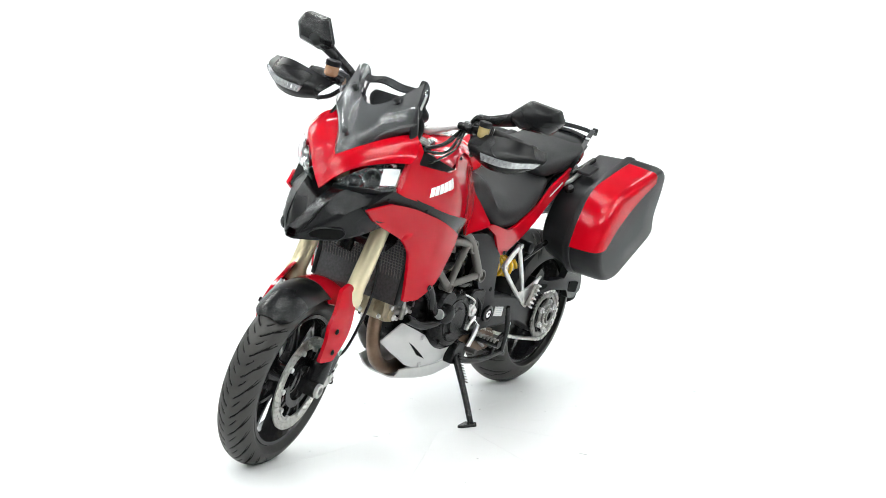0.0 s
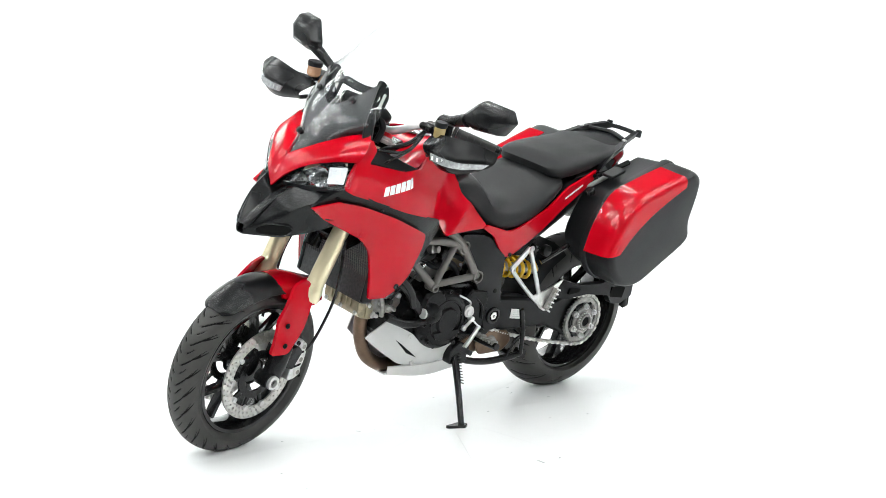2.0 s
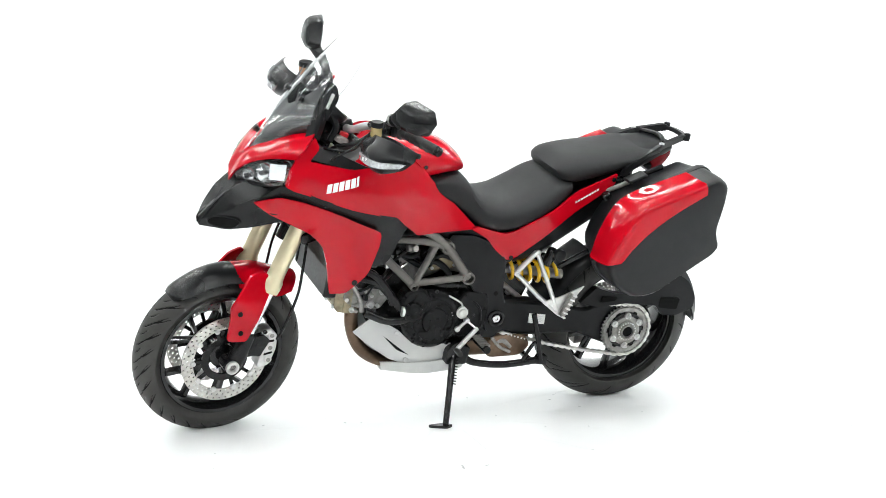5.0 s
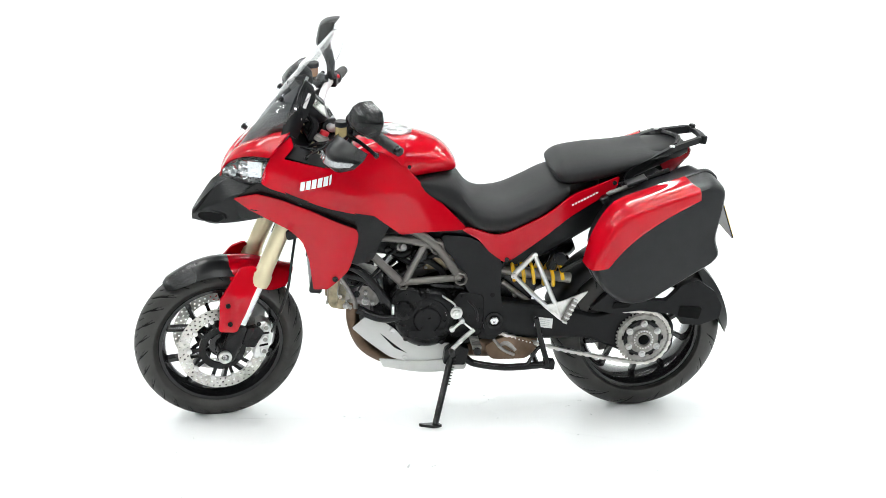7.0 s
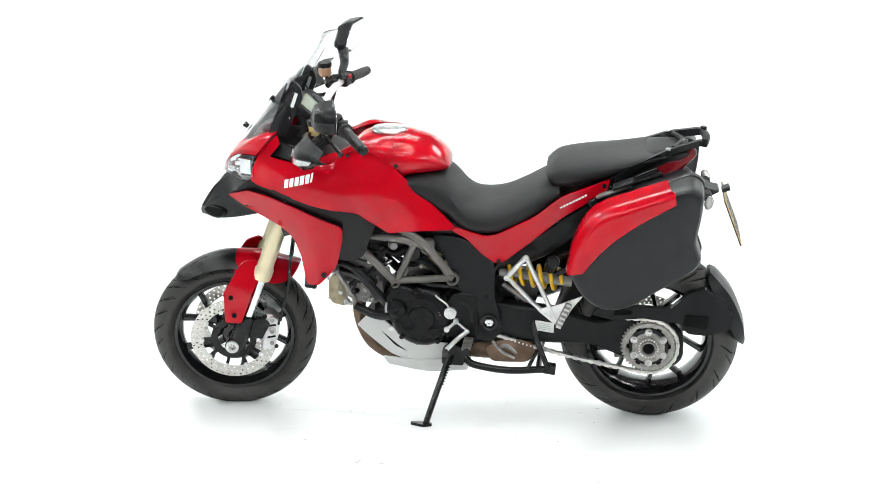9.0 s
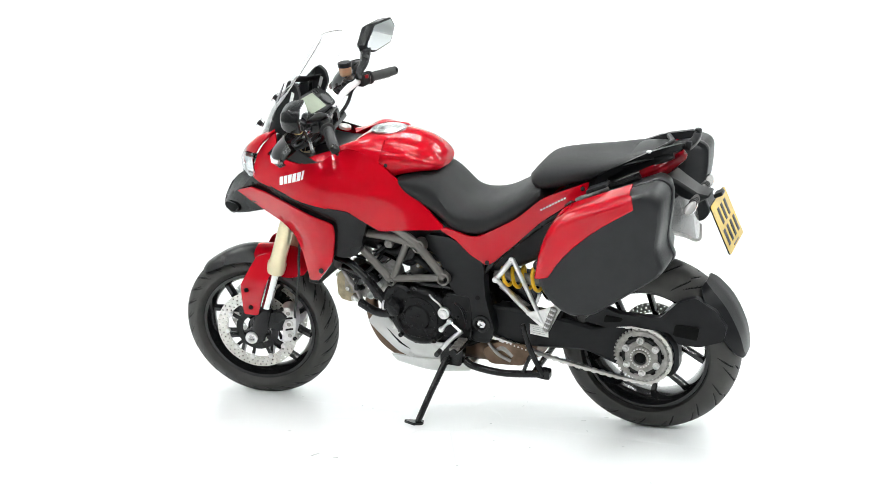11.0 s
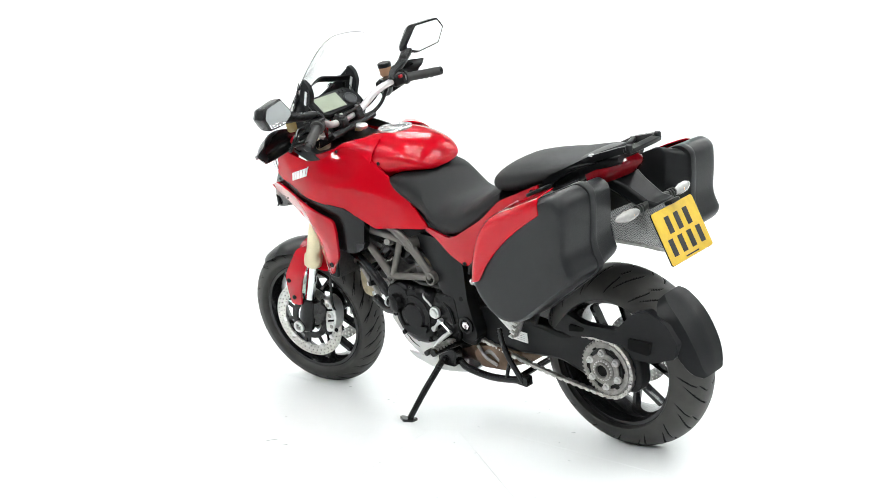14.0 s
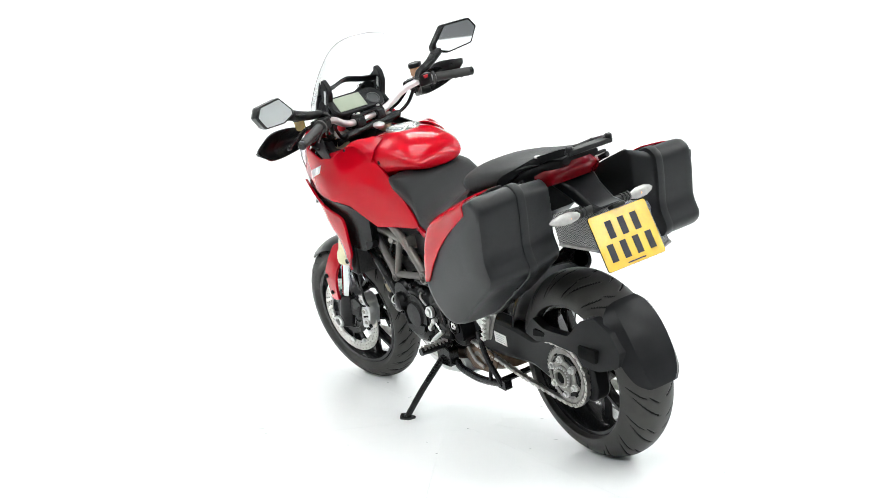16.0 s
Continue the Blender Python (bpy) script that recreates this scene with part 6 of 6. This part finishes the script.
part("rack_crossbar", skin([[(0.885, -0.085, 1.072), (0.895, -0.045, 1.076), (0.898, 0, 1.077), (0.895, 0.045, 1.076), (0.885, 0.085, 1.072)], [(0.912, -0.088, 1.068), (0.922, -0.045, 1.070), (0.925, 0, 1.071), (0.922, 0.045, 1.070), (0.912, 0.088, 1.068)]], 18, 3, 0.016), BLACKP, bike, "black rear bar of the luggage rack", 0.003)
part("rack_brace", tube([(0.80, -0.09, 1.052), (0.83, 0, 1.056), (0.80, 0.09, 1.052)], 0.009, 8), BLACKP, bike)
part("tail_light", skin([[(0.742, -0.112, 0.988), (0.80, -0.088, 1.013), (0.868, 0.0, 1.030), (0.80, 0.088, 1.013), (0.742, 0.112, 0.988)], [(0.752, -0.117, 0.970), (0.825, -0.088, 0.992), (0.882, 0.0, 1.006), (0.825, 0.088, 0.992), (0.752, 0.117, 0.970)], [(0.748, -0.108, 0.948), (0.805, -0.080, 0.958), (0.850, 0.0, 0.970), (0.805, 0.080, 0.958), (0.748, 0.108, 0.948)]], 24, 8, 0.006), REDLENS, bike, "red wrap-around tail light")
part("tail_hanger", rings([[(0.73, -0.075, 0.965), (0.73, 0.075, 0.965), (0.80, 0.075, 0.975), (0.80, -0.075, 0.975)], [(0.80, -0.055, 0.915), (0.80, 0.055, 0.915), (0.86, 0.055, 0.935), (0.86, -0.055, 0.935)], [(0.875, -0.05, 0.872), (0.875, 0.05, 0.872), (0.92, 0.05, 0.892), (0.92, -0.05, 0.892)], [(0.925, -0.05, 0.86), (0.925, 0.05, 0.86), (0.965, 0.05, 0.882), (0.965, -0.05, 0.882)]]), BLACKP, bike, "black number plate hanger", 0.010)
for s in (-1, 1):
    sk = part("turn_signal", moved(lathe([(-0.056, 0.003), (-0.046, 0.011), (-0.018, 0.0185), (0.012, 0.0195), (0.038, 0.014), (0.052, 0.005)], (0, 0, 0), (0, 1, 0), 22), Matrix.Translation((0.920, s * 0.150, 0.876)) @ Matrix.Rotation(radians(s * 8), 4, "Z") @ Matrix.Diagonal((0.8, 1, 1, 1))), SIGNAL, bike, "clear rear turn signal with an amber bulb")
    part("signal_stalk", tube([(0.918, s * 0.045, 0.878), (0.918, s * 0.11, 0.876)], 0.013, 12, False, r1=0.010), GRIP, sk)
    for i in range(3):
        part("stalk_ring", lathe([(0, 0.0155), (0.006, 0.0155)], (0.918, s * (0.070 + 0.013 * i), 0.877), (0, s, 0), 14), GRIP, sk)
    part("signal_bulb", moved(lathe([(-0.008, 0.004), (0, 0.007), (0.008, 0.004)], (0, 0, 0), (0, 1, 0), 12), Matrix.Translation((0.9305, s * 0.140, 0.876))), AMBER, sk)
# plate: leans back from its top edge
PM = Matrix.Translation((1.008, 0.0, 0.787)) @ Matrix.Rotation(radians(-20.5), 4, "Y")
npl = part("number_plate", moved(slab(fillet([(-0.113, -0.088), (0.113, -0.088), (0.113, 0.088), (-0.113, 0.088)], 0.010), -0.0012, 0.0, 0), PM @ Matrix.Rotation(radians(90), 4, "Z")), PLATE, bike, "yellow number plate with dark bars")
part("plate_backing", moved(slab(fillet([(-0.1135, -0.0885), (0.1135, -0.0885), (0.1135, 0.0885), (-0.1135, 0.0885)], 0.010), 0.0045, 0.0004, 0), PM @ Matrix.Rotation(radians(90), 4, "Z")), BLACKP, npl)
for row, n, w in ((0.034, 3, 0.024), (-0.036, 4, 0.024)):
    for i in range(n):
        part("plate_bar", moved(block(0.0022, (i - (n - 1) / 2) * 0.050, row, 0.001, w, 0.056), PM), INK, npl)
part("plate_line", moved(block(0.0022, 0, -0.079, 0.001, 0.07, 0.004), PM), INK, npl)
part("plate_light", moved(block(0.01, 0, 0.096, 0.03, 0.05, 0.014), PM), BLACKP, npl, "", 0.004)
cb = part("plate_shield", skin([[(0.835, -0.135, 0.878), (0.860, -0.04, 0.882), (0.866, 0.04, 0.875), (0.862, 0.13, 0.850), (0.850, 0.225, 0.818)],
                               [(0.842, -0.138, 0.832), (0.872, -0.04, 0.810), (0.880, 0.05, 0.780), (0.872, 0.155, 0.750), (0.852, 0.260, 0.740)],
                               [(0.845, -0.135, 0.785), (0.872, -0.03, 0.735), (0.882, 0.06, 0.690), (0.874, 0.18, 0.655), (0.852, 0.285, 0.665)]], 24, 12, 0.005), CARBON, bike, "carbon weave shield behind the number plate")
part("shield_rim", tube([(0.845, -0.136, 0.784), (0.872, -0.03, 0.734), (0.882, 0.06, 0.689), (0.874, 0.18, 0.654), (0.852, 0.286, 0.664)], 0.006, 8), ALUD, cb)

# pannier details
for pn, s in zip(panniers, (-1, 1)):
    part("pannier_foot", block(0.80, s * 0.29, 0.688, 0.03, 0.03, 0.012, 0, -30), BLACKM, pn, "", 0.003)
    part("pannier_foot", block(0.69, s * 0.29, 0.618, 0.03, 0.03, 0.012, 0, -30), BLACKM, pn, "", 0.003)
    part("pannier_knob", lathe([(0, 0.018), (0.016, 0.018), (0.020, 0.014), (0.021, 0.0)], (0.530, s * 0.205, 0.885), (-0.5, 0, 0.85), 20), BLACKM, pn)
    part("pannier_latch", block(0.63, s * 0.215, 0.962, 0.075, 0.055, 0.012, 0, -20), BLACKP, pn, "", 0.004)
    part("pannier_badge", moved(slab([(0.838, 0.930), (0.862, 0.935), (0.860, 0.910), (0.846, 0.890), (0.836, 0.907)], -0.001, 0.003, 0.003), Matrix.Translation((0, s * 0.4245, 0))), BLACKP, pn, "raised shield badge")

# plain white logo bars on the side fairing, and small bars on the tail
sf = field(SIDE)
for s in (-1, 1):
    side = [o for o in bike.children if o.name.startswith("side_fairing")][1 if s > 0 else 0]
    for i in range(6):
        x = -0.5385 + 0.0195 * i
        z = 0.944 + 0.0052 * i
        w = 0.015 if i != 5 else 0.007
        pb = panel([(x, z), (x + w, z + 0.004), (x + w + 0.004, z + 0.034), (x + 0.004, z + 0.030)], [(a, b, c + 0.0022) for a, b, c in SIDE], 0.003, 0.001, 0.008)
        part("logo_bar", mirrored(pb) if s > 0 else pb, WHITED, side, "white logo block")
tf = field(TAIL)
for w, s in ((tl, -1), (tr, 1)):
    for i in range(9):
        x = 0.418 + 0.0105 * i
        z = 0.866 + 0.0052 * i
        part("lettering_bar", block(x, s * (tf(x, z) + 0.0008), z, 0.0075, 0.0012, 0.006, 0, -26, 0), WHITED, w)


# ---------------- what moves: the turntable carries the motorcycle round ----------------
def motions():
    rows, disc = [], []
    for k in range(17):
        u = (k - 8) / 8
        a = -57.877 * u + 0.247 * u * u + 0.070 * u ** 3
        rows.append((float(k), pose(0, 0, 0.004, 0, 0, a) @ LEAN))
        disc.append((float(k), pose(0, 0, 0, 0, 0, a)))
    walk(bike, rows)
    walk(turntable, disc)


motions()
